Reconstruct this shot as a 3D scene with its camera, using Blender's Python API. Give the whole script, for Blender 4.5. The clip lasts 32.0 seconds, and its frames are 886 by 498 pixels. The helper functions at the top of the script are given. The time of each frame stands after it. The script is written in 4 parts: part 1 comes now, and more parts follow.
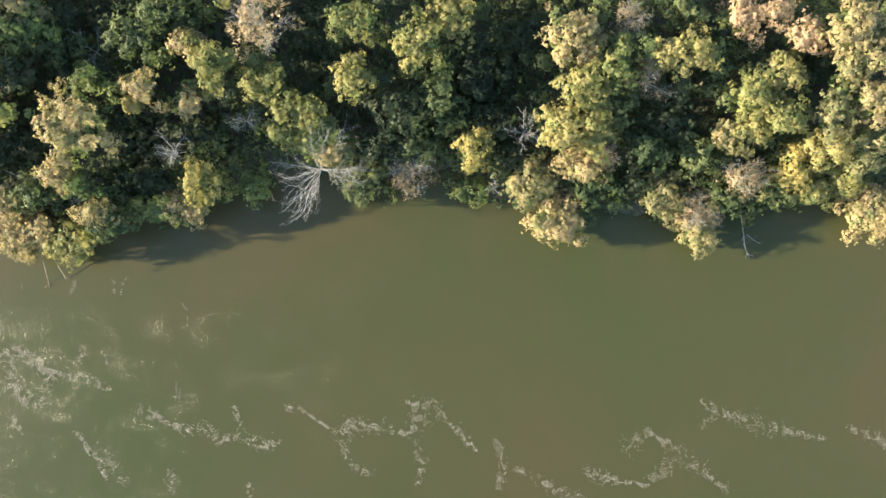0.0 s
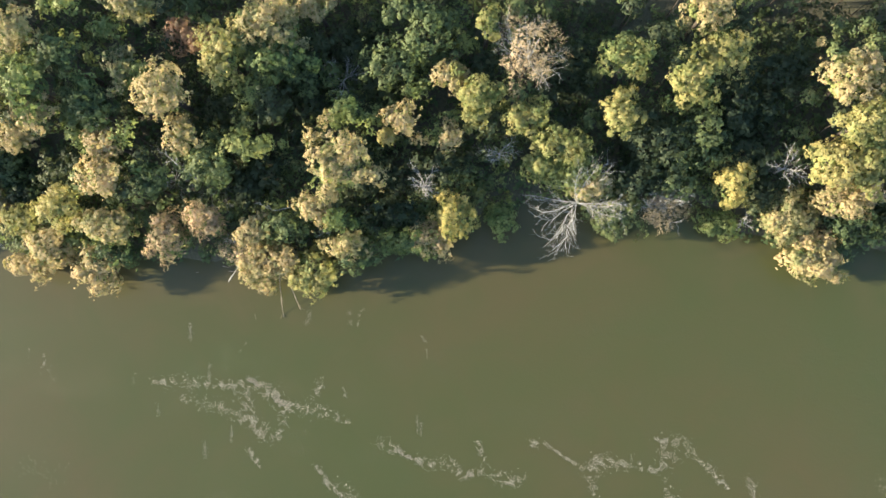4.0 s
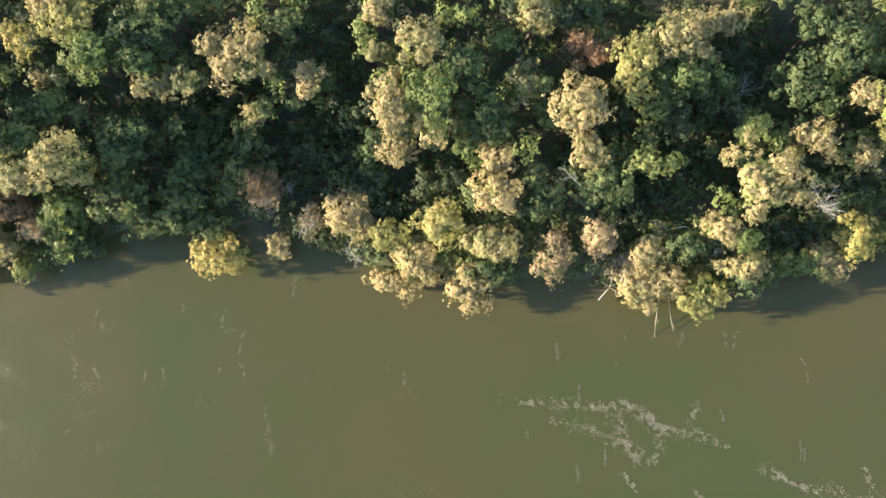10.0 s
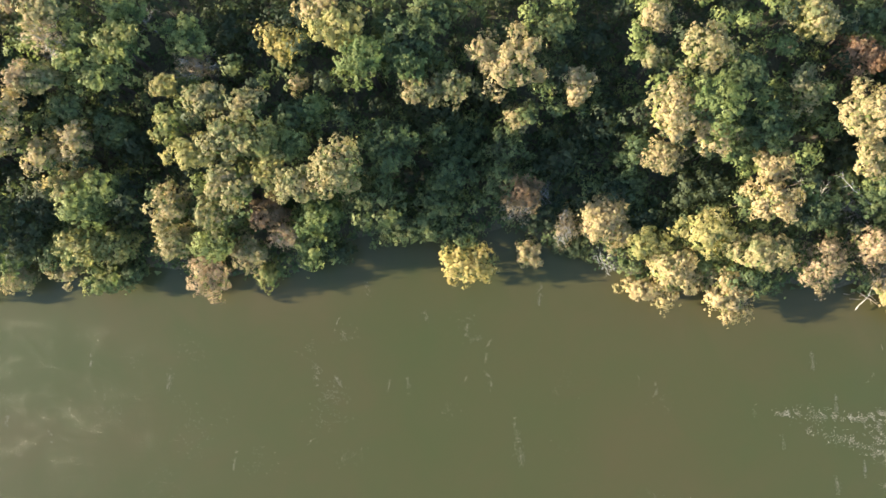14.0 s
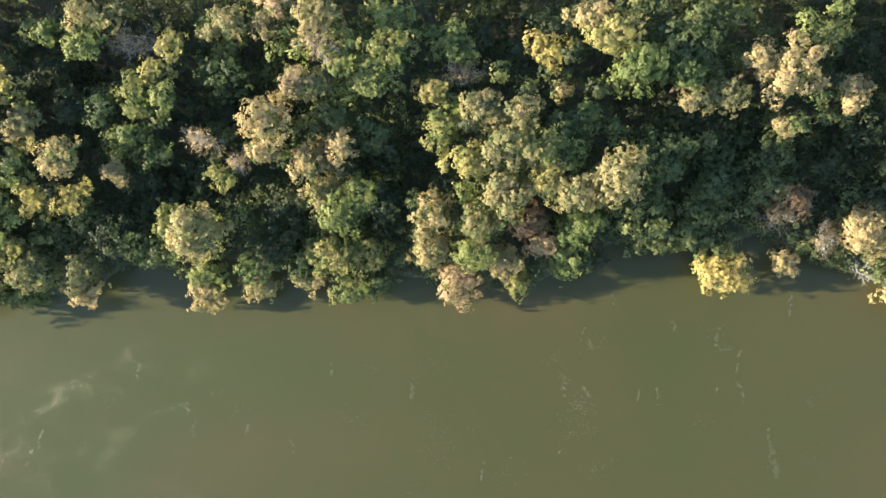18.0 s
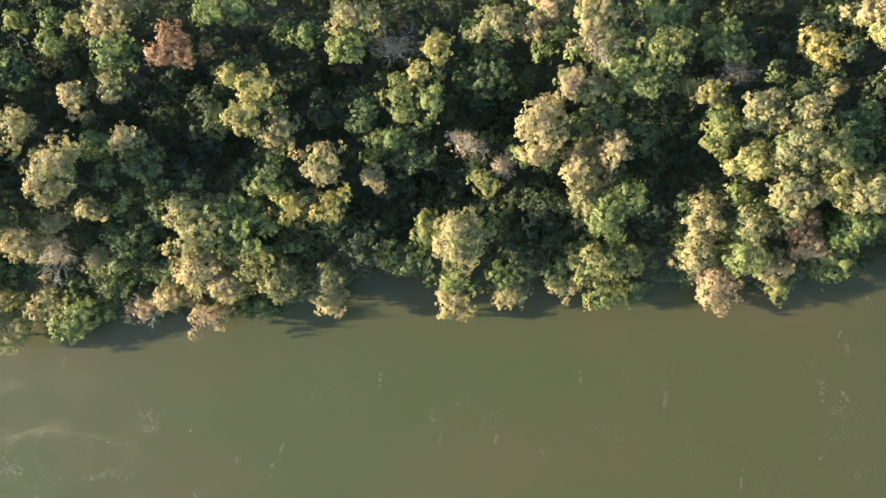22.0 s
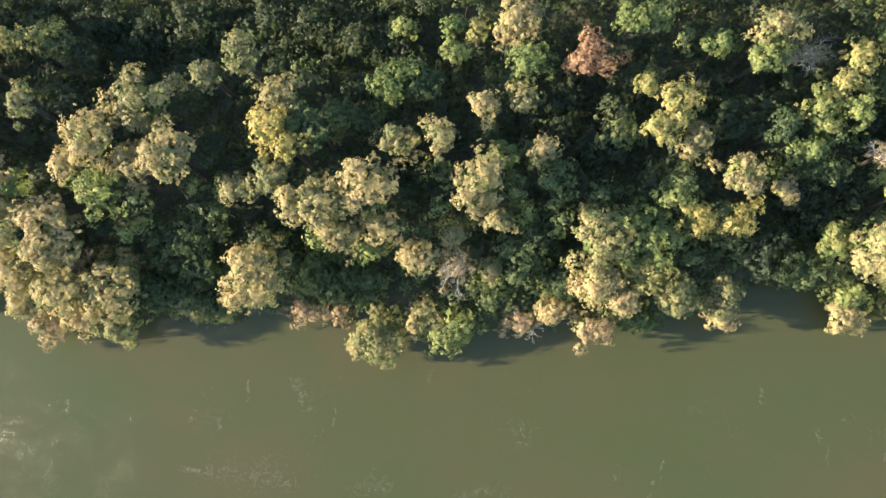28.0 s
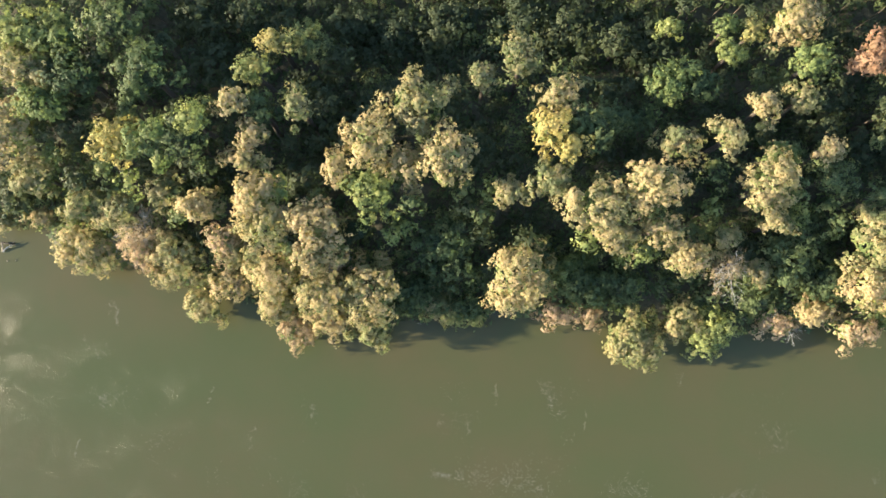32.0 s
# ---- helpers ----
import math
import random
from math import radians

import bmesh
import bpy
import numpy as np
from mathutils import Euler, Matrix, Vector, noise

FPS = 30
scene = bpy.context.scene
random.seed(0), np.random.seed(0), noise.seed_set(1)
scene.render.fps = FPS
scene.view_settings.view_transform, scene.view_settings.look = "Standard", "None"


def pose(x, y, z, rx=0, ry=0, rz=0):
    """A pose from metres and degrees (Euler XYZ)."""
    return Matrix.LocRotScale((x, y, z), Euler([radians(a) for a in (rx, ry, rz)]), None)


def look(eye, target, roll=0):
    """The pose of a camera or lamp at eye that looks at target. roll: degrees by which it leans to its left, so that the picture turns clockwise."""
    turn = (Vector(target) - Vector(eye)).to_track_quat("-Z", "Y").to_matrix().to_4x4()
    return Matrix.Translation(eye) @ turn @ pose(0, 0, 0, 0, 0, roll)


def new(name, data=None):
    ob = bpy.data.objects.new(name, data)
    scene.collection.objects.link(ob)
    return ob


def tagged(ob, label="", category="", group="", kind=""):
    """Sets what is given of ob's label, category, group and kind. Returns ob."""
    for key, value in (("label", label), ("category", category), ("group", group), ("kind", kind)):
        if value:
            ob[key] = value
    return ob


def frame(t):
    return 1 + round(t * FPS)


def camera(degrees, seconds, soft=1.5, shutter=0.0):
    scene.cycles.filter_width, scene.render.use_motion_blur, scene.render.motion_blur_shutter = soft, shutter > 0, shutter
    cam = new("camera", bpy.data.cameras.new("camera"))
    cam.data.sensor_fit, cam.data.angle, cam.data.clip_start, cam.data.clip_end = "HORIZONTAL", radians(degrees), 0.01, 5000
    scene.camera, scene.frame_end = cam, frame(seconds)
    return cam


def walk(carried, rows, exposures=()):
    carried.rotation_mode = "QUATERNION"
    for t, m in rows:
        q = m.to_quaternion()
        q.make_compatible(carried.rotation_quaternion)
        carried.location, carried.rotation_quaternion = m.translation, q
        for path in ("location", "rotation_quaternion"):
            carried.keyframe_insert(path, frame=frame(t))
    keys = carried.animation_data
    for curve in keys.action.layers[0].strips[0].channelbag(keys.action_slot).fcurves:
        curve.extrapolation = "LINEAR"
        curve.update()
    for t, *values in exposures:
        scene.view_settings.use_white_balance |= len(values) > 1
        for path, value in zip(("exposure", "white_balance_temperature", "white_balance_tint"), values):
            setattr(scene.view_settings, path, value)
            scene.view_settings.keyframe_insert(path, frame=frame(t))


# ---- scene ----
cam = camera(69.0, 32.0, soft=1.55)
# seconds, x, y, height, and the turns about x, y and z in degrees: a drone that slides along the bank, looking almost straight down
FLIGHT = [
    (0, -0.00, -0.00, 103.66, 5.299, 2.799, 3.149),
    (1, -9.80, 0.78, 103.99, 5.284, 2.801, 3.199),
    (2, -19.61, 1.65, 104.28, 5.270, 2.774, 3.308),
    (3, -29.61, 2.50, 104.54, 5.264, 2.733, 3.466),
    (4, -39.65, 3.17, 104.78, 5.271, 2.673, 3.613),
    (5, -49.73, 3.39, 104.96, 5.266, 2.607, 3.706),
    (6, -59.81, 3.39, 105.07, 5.258, 2.535, 3.757),
    (7, -69.98, 3.28, 105.12, 5.255, 2.475, 3.789),
    (8, -80.16, 3.05, 105.15, 5.248, 2.431, 3.901),
    (9, -90.19, 2.75, 105.04, 5.216, 2.408, 4.070),
    (10, -100.16, 2.44, 104.87, 5.177, 2.413, 4.233),
    (11, -110.11, 2.05, 104.87, 5.125, 2.400, 4.312),
    (12, -120.23, 1.64, 105.04, 5.066, 2.358, 4.312),
    (13, -130.44, 1.37, 105.17, 5.023, 2.318, 4.309),
    (14, -140.54, 1.11, 105.26, 4.996, 2.294, 4.376),
    (15, -150.61, 0.88, 105.39, 4.986, 2.288, 4.498),
    (16, -160.67, 0.62, 105.53, 4.986, 2.284, 4.600),
    (17, -170.68, 0.12, 105.67, 4.984, 2.266, 4.625),
    (18, -180.67, -0.52, 105.73, 4.997, 2.202, 4.543),
    (19, -190.77, -1.20, 105.63, 5.019, 2.105, 4.392),
    (20, -200.96, -1.80, 105.44, 5.052, 2.022, 4.214),
    (21, -211.09, -2.35, 105.20, 5.096, 1.975, 4.041),
    (22, -221.13, -2.82, 104.95, 5.142, 1.960, 3.879),
    (23, -231.14, -3.25, 104.75, 5.181, 1.988, 3.793),
    (24, -241.11, -3.58, 104.63, 5.217, 2.038, 3.791),
    (25, -251.02, -3.96, 104.63, 5.248, 2.072, 3.845),
    (26, -261.05, -4.35, 104.66, 5.281, 2.069, 3.920),
    (27, -271.15, -4.71, 104.70, 5.317, 2.046, 4.000),
    (28, -281.22, -5.19, 104.75, 5.348, 2.026, 4.040),
    (29, -291.14, -5.77, 104.82, 5.367, 2.008, 4.020),
    (30, -301.07, -6.42, 104.94, 5.376, 1.993, 3.976),
    (31, -311.13, -6.99, 105.16, 5.393, 1.980, 3.901),
    (32, -321.24, -7.55, 105.37, 5.404, 1.969, 3.810),
]
walk(cam, [(t, pose(x, y, z, rx, ry, rz)) for t, x, y, z, rx, ry, rz in FLIGHT], [(0.0, 2.2), (32.0, 2.2)])

# ---- light: a low warm sun from up the river, and the clear sky ----
SUN_UP, SUN_FROM = 14.5, 185.0  # degrees over the horizon; degrees from +x towards +y
world = bpy.data.worlds.new("sky")
scene.world = world
world.use_nodes = True
sky = world.node_tree.nodes.new("ShaderNodeTexSky")
sky.sky_type, sky.sun_disc = "NISHITA", False
sky.sun_elevation, sky.sun_rotation = radians(SUN_UP), radians(90 - SUN_FROM)
sky.air_density, sky.dust_density = 1.0, 0.7
sky.ozone_density = 1.3
background = world.node_tree.nodes["Background"]
background.inputs["Strength"].default_value = 0.128
world.node_tree.links.new(sky.outputs[0], background.inputs["Color"])
sun = new("sun", bpy.data.lights.new("sun", "SUN"))
sun.data.energy, sun.data.angle, sun.data.color = 5.0, radians(1.1), (1.0, 0.85, 0.60)
toward = Vector((math.cos(radians(SUN_UP)) * math.cos(radians(SUN_FROM)), math.cos(radians(SUN_UP)) * math.sin(radians(SUN_FROM)), math.sin(radians(SUN_UP))))
sun.matrix_world = look(toward * 200, (0, 0, 0))


# ---- materials ----
def material(name):
    m = bpy.data.materials.new(name)
    m.use_nodes = True
    nodes, links = m.node_tree.nodes, m.node_tree.links
    return m, nodes, links, nodes["Principled BSDF"], nodes["Material Output"]


def noise_node(nodes, links, coords, scale, detail=3.0, rough=0.55, distortion=0.0):
    n = nodes.new("ShaderNodeTexNoise")
    n.inputs["Scale"].default_value, n.inputs["Detail"].default_value = scale, detail
    n.inputs["Roughness"].default_value, n.inputs["Distortion"].default_value = rough, distortion
    links.new(coords, n.inputs["Vector"])
    return n.outputs["Fac"]


def ramp(nodes, links, fac, *stops):
    r = nodes.new("ShaderNodeValToRGB")
    r.color_ramp.elements[0].position, r.color_ramp.elements[0].color = stops[0][0], (*stops[0][1], 1)
    r.color_ramp.elements[1].position, r.color_ramp.elements[1].color = stops[-1][0], (*stops[-1][1], 1)
    for at, colour in stops[1:-1]:
        e = r.color_ramp.elements.new(at)
        e.color = (*colour, 1)
    links.new(fac, r.inputs["Fac"])
    return r.outputs["Color"]


def mixed(nodes, links, kind, fac, a, b):
    m = nodes.new("ShaderNodeMix")
    m.data_type, m.blend_type = "RGBA", kind
    for value, socket in ((fac, m.inputs[0]), (a, m.inputs[6]), (b, m.inputs[7])):
        if isinstance(value, (int, float)):
            socket.default_value = value
        elif isinstance(value, tuple):
            socket.default_value = (*value, 1)
        else:
            links.new(value, socket)
    return m.outputs[2]


def maths(nodes, links, how, a, b):
    m = nodes.new("ShaderNodeMath")
    m.operation = how
    for value, socket in ((a, m.inputs[0]), (b, m.inputs[1])):
        if isinstance(value, (int, float)):
            socket.default_value = value
        else:
            links.new(value, socket)
    return m.outputs[0]


def leaf_material(name, young, ripe, dry, through_light=0.5):
    """Leaves: each spray has its own shade, each tree and each bough its own tint."""
    m, nodes, links, skin, out = material(name)
    geometry, info, place = nodes.new("ShaderNodeNewGeometry"), nodes.new("ShaderNodeObjectInfo"), nodes.new("ShaderNodeTexCoord")
    bough = noise_node(nodes, links, place.outputs["Object"], 0.55, 2.0)
    patch = maths(nodes, links, "ADD", maths(nodes, links, "MULTIPLY", geometry.outputs["Random Per Island"], 0.09), maths(nodes, links, "MULTIPLY", bough, 0.96))
    patch = maths(nodes, links, "ADD", patch, maths(nodes, links, "MULTIPLY", maths(nodes, links, "SUBTRACT", info.outputs["Random"], 0.5), 0.30))
    colour = ramp(nodes, links, patch, (0.30, young), (0.62, ripe), (0.97, dry))
    skin.inputs["Roughness"].default_value = 0.62
    skin.inputs["Specular IOR Level"].default_value = 0.25
    links.new(colour, skin.inputs["Base Color"])
    glow = nodes.new("ShaderNodeBsdfTranslucent")
    # light that comes through a leaf is greener than what its face throws back
    links.new(mixed(nodes, links, "MULTIPLY", 1.0, colour, (1.08, 1.10, 0.90)), glow.inputs["Color"])
    mix = nodes.new("ShaderNodeMixShader")
    mix.inputs[0].default_value = through_light
    links.new(skin.outputs[0], mix.inputs[1])
    links.new(glow.outputs[0], mix.inputs[2])
    links.new(mix.outputs[0], out.inputs["Surface"])
    return m


LEAVES = {
    "yellow": leaf_material("yellow_green_leaves", (0.145, 0.188, 0.070), (0.342, 0.307, 0.127), (0.425, 0.349, 0.178)),
    "olive": leaf_material("olive_tan_leaves", (0.165, 0.185, 0.092), (0.405, 0.325, 0.182), (0.491, 0.375, 0.247)),
    "lime": leaf_material("olive_green_leaves", (0.106, 0.156, 0.058), (0.254, 0.285, 0.108), (0.481, 0.456, 0.186)),
    "green": leaf_material("mid_green_leaves", (0.066, 0.103, 0.050), (0.133, 0.168, 0.073), (0.348, 0.335, 0.143)),
    # deep is darkened to carry the shade of overshadowed crowns and gaps
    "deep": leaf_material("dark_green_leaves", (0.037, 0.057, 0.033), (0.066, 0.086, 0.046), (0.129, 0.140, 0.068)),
    "rose": leaf_material("pinkish_tan_leaves", (0.278, 0.219, 0.137), (0.526, 0.382, 0.254), (0.634, 0.463, 0.344)),
    "straw": leaf_material("pale_straw_leaves", (0.204, 0.223, 0.103), (0.447, 0.357, 0.198), (0.531, 0.403, 0.263)),
    "amber": leaf_material("amber_yellow_leaves", (0.249, 0.250, 0.085), (0.459, 0.376, 0.148), (0.528, 0.406, 0.205)),
    "rust": leaf_material("rust_red_leaves", (0.165, 0.130, 0.080), (0.335, 0.205, 0.130), (0.460, 0.285, 0.185)),
    "tan": leaf_material("dry_tan_leaves", (0.255, 0.210, 0.140), (0.429, 0.343, 0.237), (0.536, 0.432, 0.322)),
}


def bark_material(name, dark, light):
    m, nodes, links, skin, out = material(name)
    place = nodes.new("ShaderNodeTexCoord")
    grain = noise_node(nodes, links, place.outputs["Object"], 3.0, 4.0)
    links.new(ramp(nodes, links, grain, (0.3, dark), (0.7, light)), skin.inputs["Base Color"])
    skin.inputs["Roughness"].default_value = 0.85
    bump = nodes.new("ShaderNodeBump")
    bump.inputs["Strength"].default_value, bump.inputs["Distance"].default_value = 0.6, 0.05
    links.new(noise_node(nodes, links, place.outputs["Object"], 9.0, 4.0), bump.inputs["Height"])
    links.new(bump.outputs[0], skin.inputs["Normal"])
    return m


BARK = bark_material("brown_bark", (0.035, 0.028, 0.022), (0.085, 0.066, 0.05))
BLEACHED = bark_material("bleached_dead_wood", (0.20, 0.195, 0.18), (0.40, 0.39, 0.365))
DRIFT = bark_material("pale_driftwood", (0.17, 0.14, 0.11), (0.36, 0.30, 0.235))

# the river: thick with silt, brown and green in broad drifts, rippled in patches
WATER, nodes, links, skin, out = material("silty_river_water")
place = nodes.new("ShaderNodeTexCoord").outputs["Object"]
drift = noise_node(nodes, links, place, 0.022, 3.0, 0.5, 0.6)
eddy = noise_node(nodes, links, place, 0.13, 4.0, 0.6, 1.4)
tone = maths(nodes, links, "ADD", maths(nodes, links, "MULTIPLY", drift, 0.75), maths(nodes, links, "MULTIPLY", eddy, 0.25))
silt = nodes.new("ShaderNodeMapRange")
silt.interpolation_type = "SMOOTHSTEP"
silt.inputs["From Min"].default_value, silt.inputs["From Max"].default_value = -0.17, -0.02
split = nodes.new("ShaderNodeSeparateXYZ")
links.new(nodes.new("ShaderNodeUVMap").outputs[0], split.inputs[0])
links.new(split.outputs[0], silt.inputs["Value"])
plume = nodes.new("ShaderNodeMapRange")
plume.inputs["From Min"].default_value, plume.inputs["From Max"].default_value = 0.42, 0.62
links.new(noise_node(nodes, links, place, 0.055, 3.0, 0.55, 1.2), plume.inputs["Value"])
body = ramp(nodes, links, tone, (0.36, (0.0445, 0.0522, 0.0194)), (0.5, (0.0503, 0.0523, 0.0208)), (0.66, (0.0585, 0.0520, 0.0228)))
reaches = nodes.new("ShaderNodeSeparateXYZ")
links.new(place, reaches.inputs[0])
paler = nodes.new("ShaderNodeMapRange")  # down river the water colour is lightened, its brighter sheen painted in
paler.interpolation_type = "SMOOTHSTEP"
paler.inputs["From Min"].default_value, paler.inputs["From Max"].default_value = -150.0, -250.0
links.new(reaches.outputs[0], paler.inputs["Value"])
body = mixed(nodes, links, "MULTIPLY", paler.outputs[0], body, (1.10, 1.12, 1.24))
murk = nodes.new("ShaderNodeBsdfDiffuse")
links.new(mixed(nodes, links, "MIX", maths(nodes, links, "MULTIPLY", silt.outputs[0], maths(nodes, links, "MULTIPLY", plume.outputs[0], 0.4)), body, (0.079, 0.061, 0.032)), murk.inputs["Color"])


def drawn_out(x, y):
    """The river's coordinates, squeezed by x and y."""
    v = nodes.new("ShaderNodeVectorMath")
    v.operation = "MULTIPLY"
    v.inputs[1].default_value = (x, y, 1.0)
    links.new(place, v.inputs[0])
    return v.outputs[0]


ripple = noise_node(nodes, links, drawn_out(1.25, 0.75), 3.2, 3.0, 0.65, 0.3)
patch = nodes.new("ShaderNodeMapRange")
patch.inputs["From Min"].default_value, patch.inputs["From Max"].default_value = 0.41, 0.66
links.new(noise_node(nodes, links, drawn_out(0.7, 1.2), 0.16, 5.0, 0.72, 0.5), patch.inputs["Value"])
calm = nodes.new("ShaderNodeMapRange")  # under the bank the water lies still
calm.interpolation_type = "SMOOTHSTEP"
calm.inputs["From Min"].default_value, calm.inputs["From Max"].default_value = -0.06, -0.18
links.new(split.outputs[0], calm.inputs["Value"])
rough_patch = maths(nodes, links, "MULTIPLY", patch.outputs[0], calm.outputs[0])
swell = noise_node(nodes, links, place, 0.22, 2.0)
lively = nodes.new("ShaderNodeMapRange")  # the current runs smoother in the upper reach
lively.interpolation_type = "SMOOTHSTEP"
lively.inputs["From Min"].default_value, lively.inputs["From Max"].default_value = -150.0, -205.0
lively.inputs["To Min"].default_value, lively.inputs["To Max"].default_value = 0.04, 0.085
links.new(reaches.outputs[0], lively.inputs["Value"])
mouth = nodes.new("ShaderNodeMapRange")
mouth.interpolation_type = "SMOOTHSTEP"
mouth.inputs["From Min"].default_value, mouth.inputs["From Max"].default_value = -105.0, -70.0
mouth.inputs["To Min"].default_value, mouth.inputs["To Max"].default_value = 0.0, 0.10
links.new(reaches.outputs[0], mouth.inputs["Value"])
height = maths(nodes, links, "ADD", maths(nodes, links, "MULTIPLY", ripple, maths(nodes, links, "ADD", maths(nodes, links, "MULTIPLY", rough_patch, maths(nodes, links, "MAXIMUM", lively.outputs[0], mouth.outputs[0])), 0.010)), maths(nodes, links, "MULTIPLY", swell, 0.05))
bump = nodes.new("ShaderNodeBump")
bump.inputs["Strength"].default_value, bump.inputs["Distance"].default_value = 1.0, 1.0
links.new(height, bump.inputs["Height"])
gloss, fresnel, blend = nodes.new("ShaderNodeBsdfGlossy"), nodes.new("ShaderNodeFresnel"), nodes.new("ShaderNodeMixShader")
gloss.inputs["Roughness"].default_value, fresnel.inputs["IOR"].default_value = 0.30, 1.36
links.new(bump.outputs[0], gloss.inputs["Normal"])
for source, socket in ((fresnel, 0), (murk, 1), (gloss, 2)):
    links.new(source.outputs[0], blend.inputs[socket])
links.new(blend.outputs[0], out.inputs["Surface"])

SOIL, nodes, links, skin, out = material("leaf_litter_and_mud")
place = nodes.new("ShaderNodeTexCoord").outputs["Object"]
litter = noise_node(nodes, links, place, 2.2, 5.0, 0.7)
damp = noise_node(nodes, links, place, 0.12, 3.0)
links.new(mixed(nodes, links, "MIX", damp, ramp(nodes, links, litter, (0.3, (0.045, 0.040, 0.028)), (0.7, (0.10, 0.085, 0.058))), ramp(nodes, links, litter, (0.3, (0.040, 0.045, 0.028)), (0.7, (0.085, 0.092, 0.052)))), skin.inputs["Base Color"])
skin.inputs["Roughness"].default_value = 0.95
bump = nodes.new("ShaderNodeBump")
bump.inputs["Strength"].default_value, bump.inputs["Distance"].default_value = 0.8, 0.15
links.new(litter, bump.inputs["Height"])
links.new(bump.outputs[0], skin.inputs["Normal"])

# faint foam, and glints of the waves painted as flat pale flecks
THIN_FOAM_GLINT, nodes, links, skin, out = material("thin_foam_and_painted_glints")
skin.inputs["Base Color"].default_value, skin.inputs["Roughness"].default_value = (0.125, 0.122, 0.085, 1), 0.5

FOAM, nodes, links, skin, out = material("river_foam")
geometry = nodes.new("ShaderNodeNewGeometry")
links.new(ramp(nodes, links, geometry.outputs["Random Per Island"], (0.05, (0.10, 0.09, 0.062)), (0.5, (0.20, 0.185, 0.135)), (0.95, (0.36, 0.33, 0.26))), skin.inputs["Base Color"])
skin.inputs["Roughness"].default_value = 0.7


# ---- the ground, the river bed and the river ----
# the water's edge, from down river to up river: x, y
EDGE = [
    (-2600, 6.0), (-470, 5.0), (-400, 2.8), (-392, 2.3), (-390, -2.8), (-380, -3.6), (-370, -4.4), (-360, -6.5),
    (-350, -9.0), (-341, -9.3), (-330, -9.0), (-328, -8.3), (-313, -7.7), (-299, -7.1), (-285, -6.5), (-271, -6.4),
    (-255, -5.3), (-244, -2.8), (-237, 2.5), (-227, 3.6), (-216, 4.8), (-206, 5.0), (-198, 6.8), (-196, 3.3),
    (-192, 3.4), (-180, 3.4), (-167, 5.2), (-162, 10.2), (-152, 12.8), (-143, 12.1), (-136, 14.4), (-124, 12.0),
    (-115, 8.1), (-103, 7.6), (-93, 8.4), (-77, 8.6), (-68, 10.0), (-55, 11.6), (-44, 14.4), (-38, 19.8),
    (-32, 21.9), (-21, 20.5), (-13, 21.8), (-4, 23.1), (1, 17.9), (11, 17.5), (22, 16.6), (35, 17.8),
    (49, 20.7), (62, 22.8), (120, 26.0), (2400, 30.0),
]
EDGE_X, EDGE_Y = [p[0] for p in EDGE], [p[1] for p in EDGE]


def edge(x):
    return float(np.interp(x, EDGE_X, EDGE_Y))


def mesh_from(name, points, faces, mat, smooth=False, normals=None):
    """A mesh of n-gons that all have as many corners; normals, if given, round the shading over a clump."""
    points, faces = np.asarray(points, dtype=np.float32), np.asarray(faces, dtype=np.int32)
    me = bpy.data.meshes.new(name)
    me.vertices.add(len(points))
    me.vertices.foreach_set("co", points.ravel())
    n, k = faces.shape
    me.loops.add(n * k)
    me.loops.foreach_set("vertex_index", faces.ravel())
    me.polygons.add(n)
    me.polygons.foreach_set("loop_start", np.arange(0, n * k, k, dtype=np.int32))
    if smooth or normals is not None:
        me.polygons.foreach_set("use_smooth", np.ones(n, dtype=bool))
    me.update(calc_edges=True)
    if normals is not None:
        me.attributes.new("custom_normal", "FLOAT_VECTOR", "POINT").data.foreach_set("vector", np.asarray(normals, dtype=np.float32).ravel())
        me.update()
    me.materials.append(mat)
    return me


def part(name, me, parent, label=""):
    ob = new(name, me)
    ob.parent = parent
    return tagged(ob, label)


def sheet(name, xs, rows_at, mat):
    """A sheet over the columns xs; rows_at(x) gives the same number of (y, z) at each."""
    columns = [[(x, y, z) for y, z in rows_at(x)] for x in xs]
    k = len(columns[0])
    points = [p for c in columns for p in c]
    faces = [(i * k + j, (i + 1) * k + j, (i + 1) * k + j + 1, i * k + j + 1) for i in range(len(xs) - 1) for j in range(k - 1)]
    return new(name, mesh_from(name, points, faces, mat, True))


def ground_rows(x):
    rng = lambda a: 0.5 * noise.noise(Vector((x * 0.09, a * 3.1, 0.0)))
    b = edge(x) + 1.2 * noise.noise(Vector((x * 0.22, 7.0, 0.0)))
    return [(-2400, 12.0), (-420, 3.0), (-190, 1.2), (-170, -2.5), (b - 14, -2.4), (b - 6, -1.3), (b - 2, -0.45), (b, 0.02), (b + 1.2, 0.45 + 0.3 * rng(1)),
            (b + 4, 1.0 + rng(2)), (b + 9, 1.3 + rng(3)), (b + 18, 1.5 + rng(4)), (b + 30, 1.7 + rng(5)), (b + 50, 2.0 + rng(6)), (b + 120, 3.0), (2600, 30.0)]


columns = [-2600, -900, -560] + list(np.arange(-440.0, 101.0, 2.5)) + [220, 560, 2400]
tagged(sheet("ground", columns, ground_rows, SOIL), "dark forest floor of leaf litter and mud, sloping into the river", "ground", kind="structure")
OFFSETS = (-260, -140, -80, -50, -30, -20, -14, -9, -5, -2, 0, 4, 8)
river = sheet("water", columns, lambda x: [(edge(x) + d, 0.0) for d in OFFSETS], WATER)
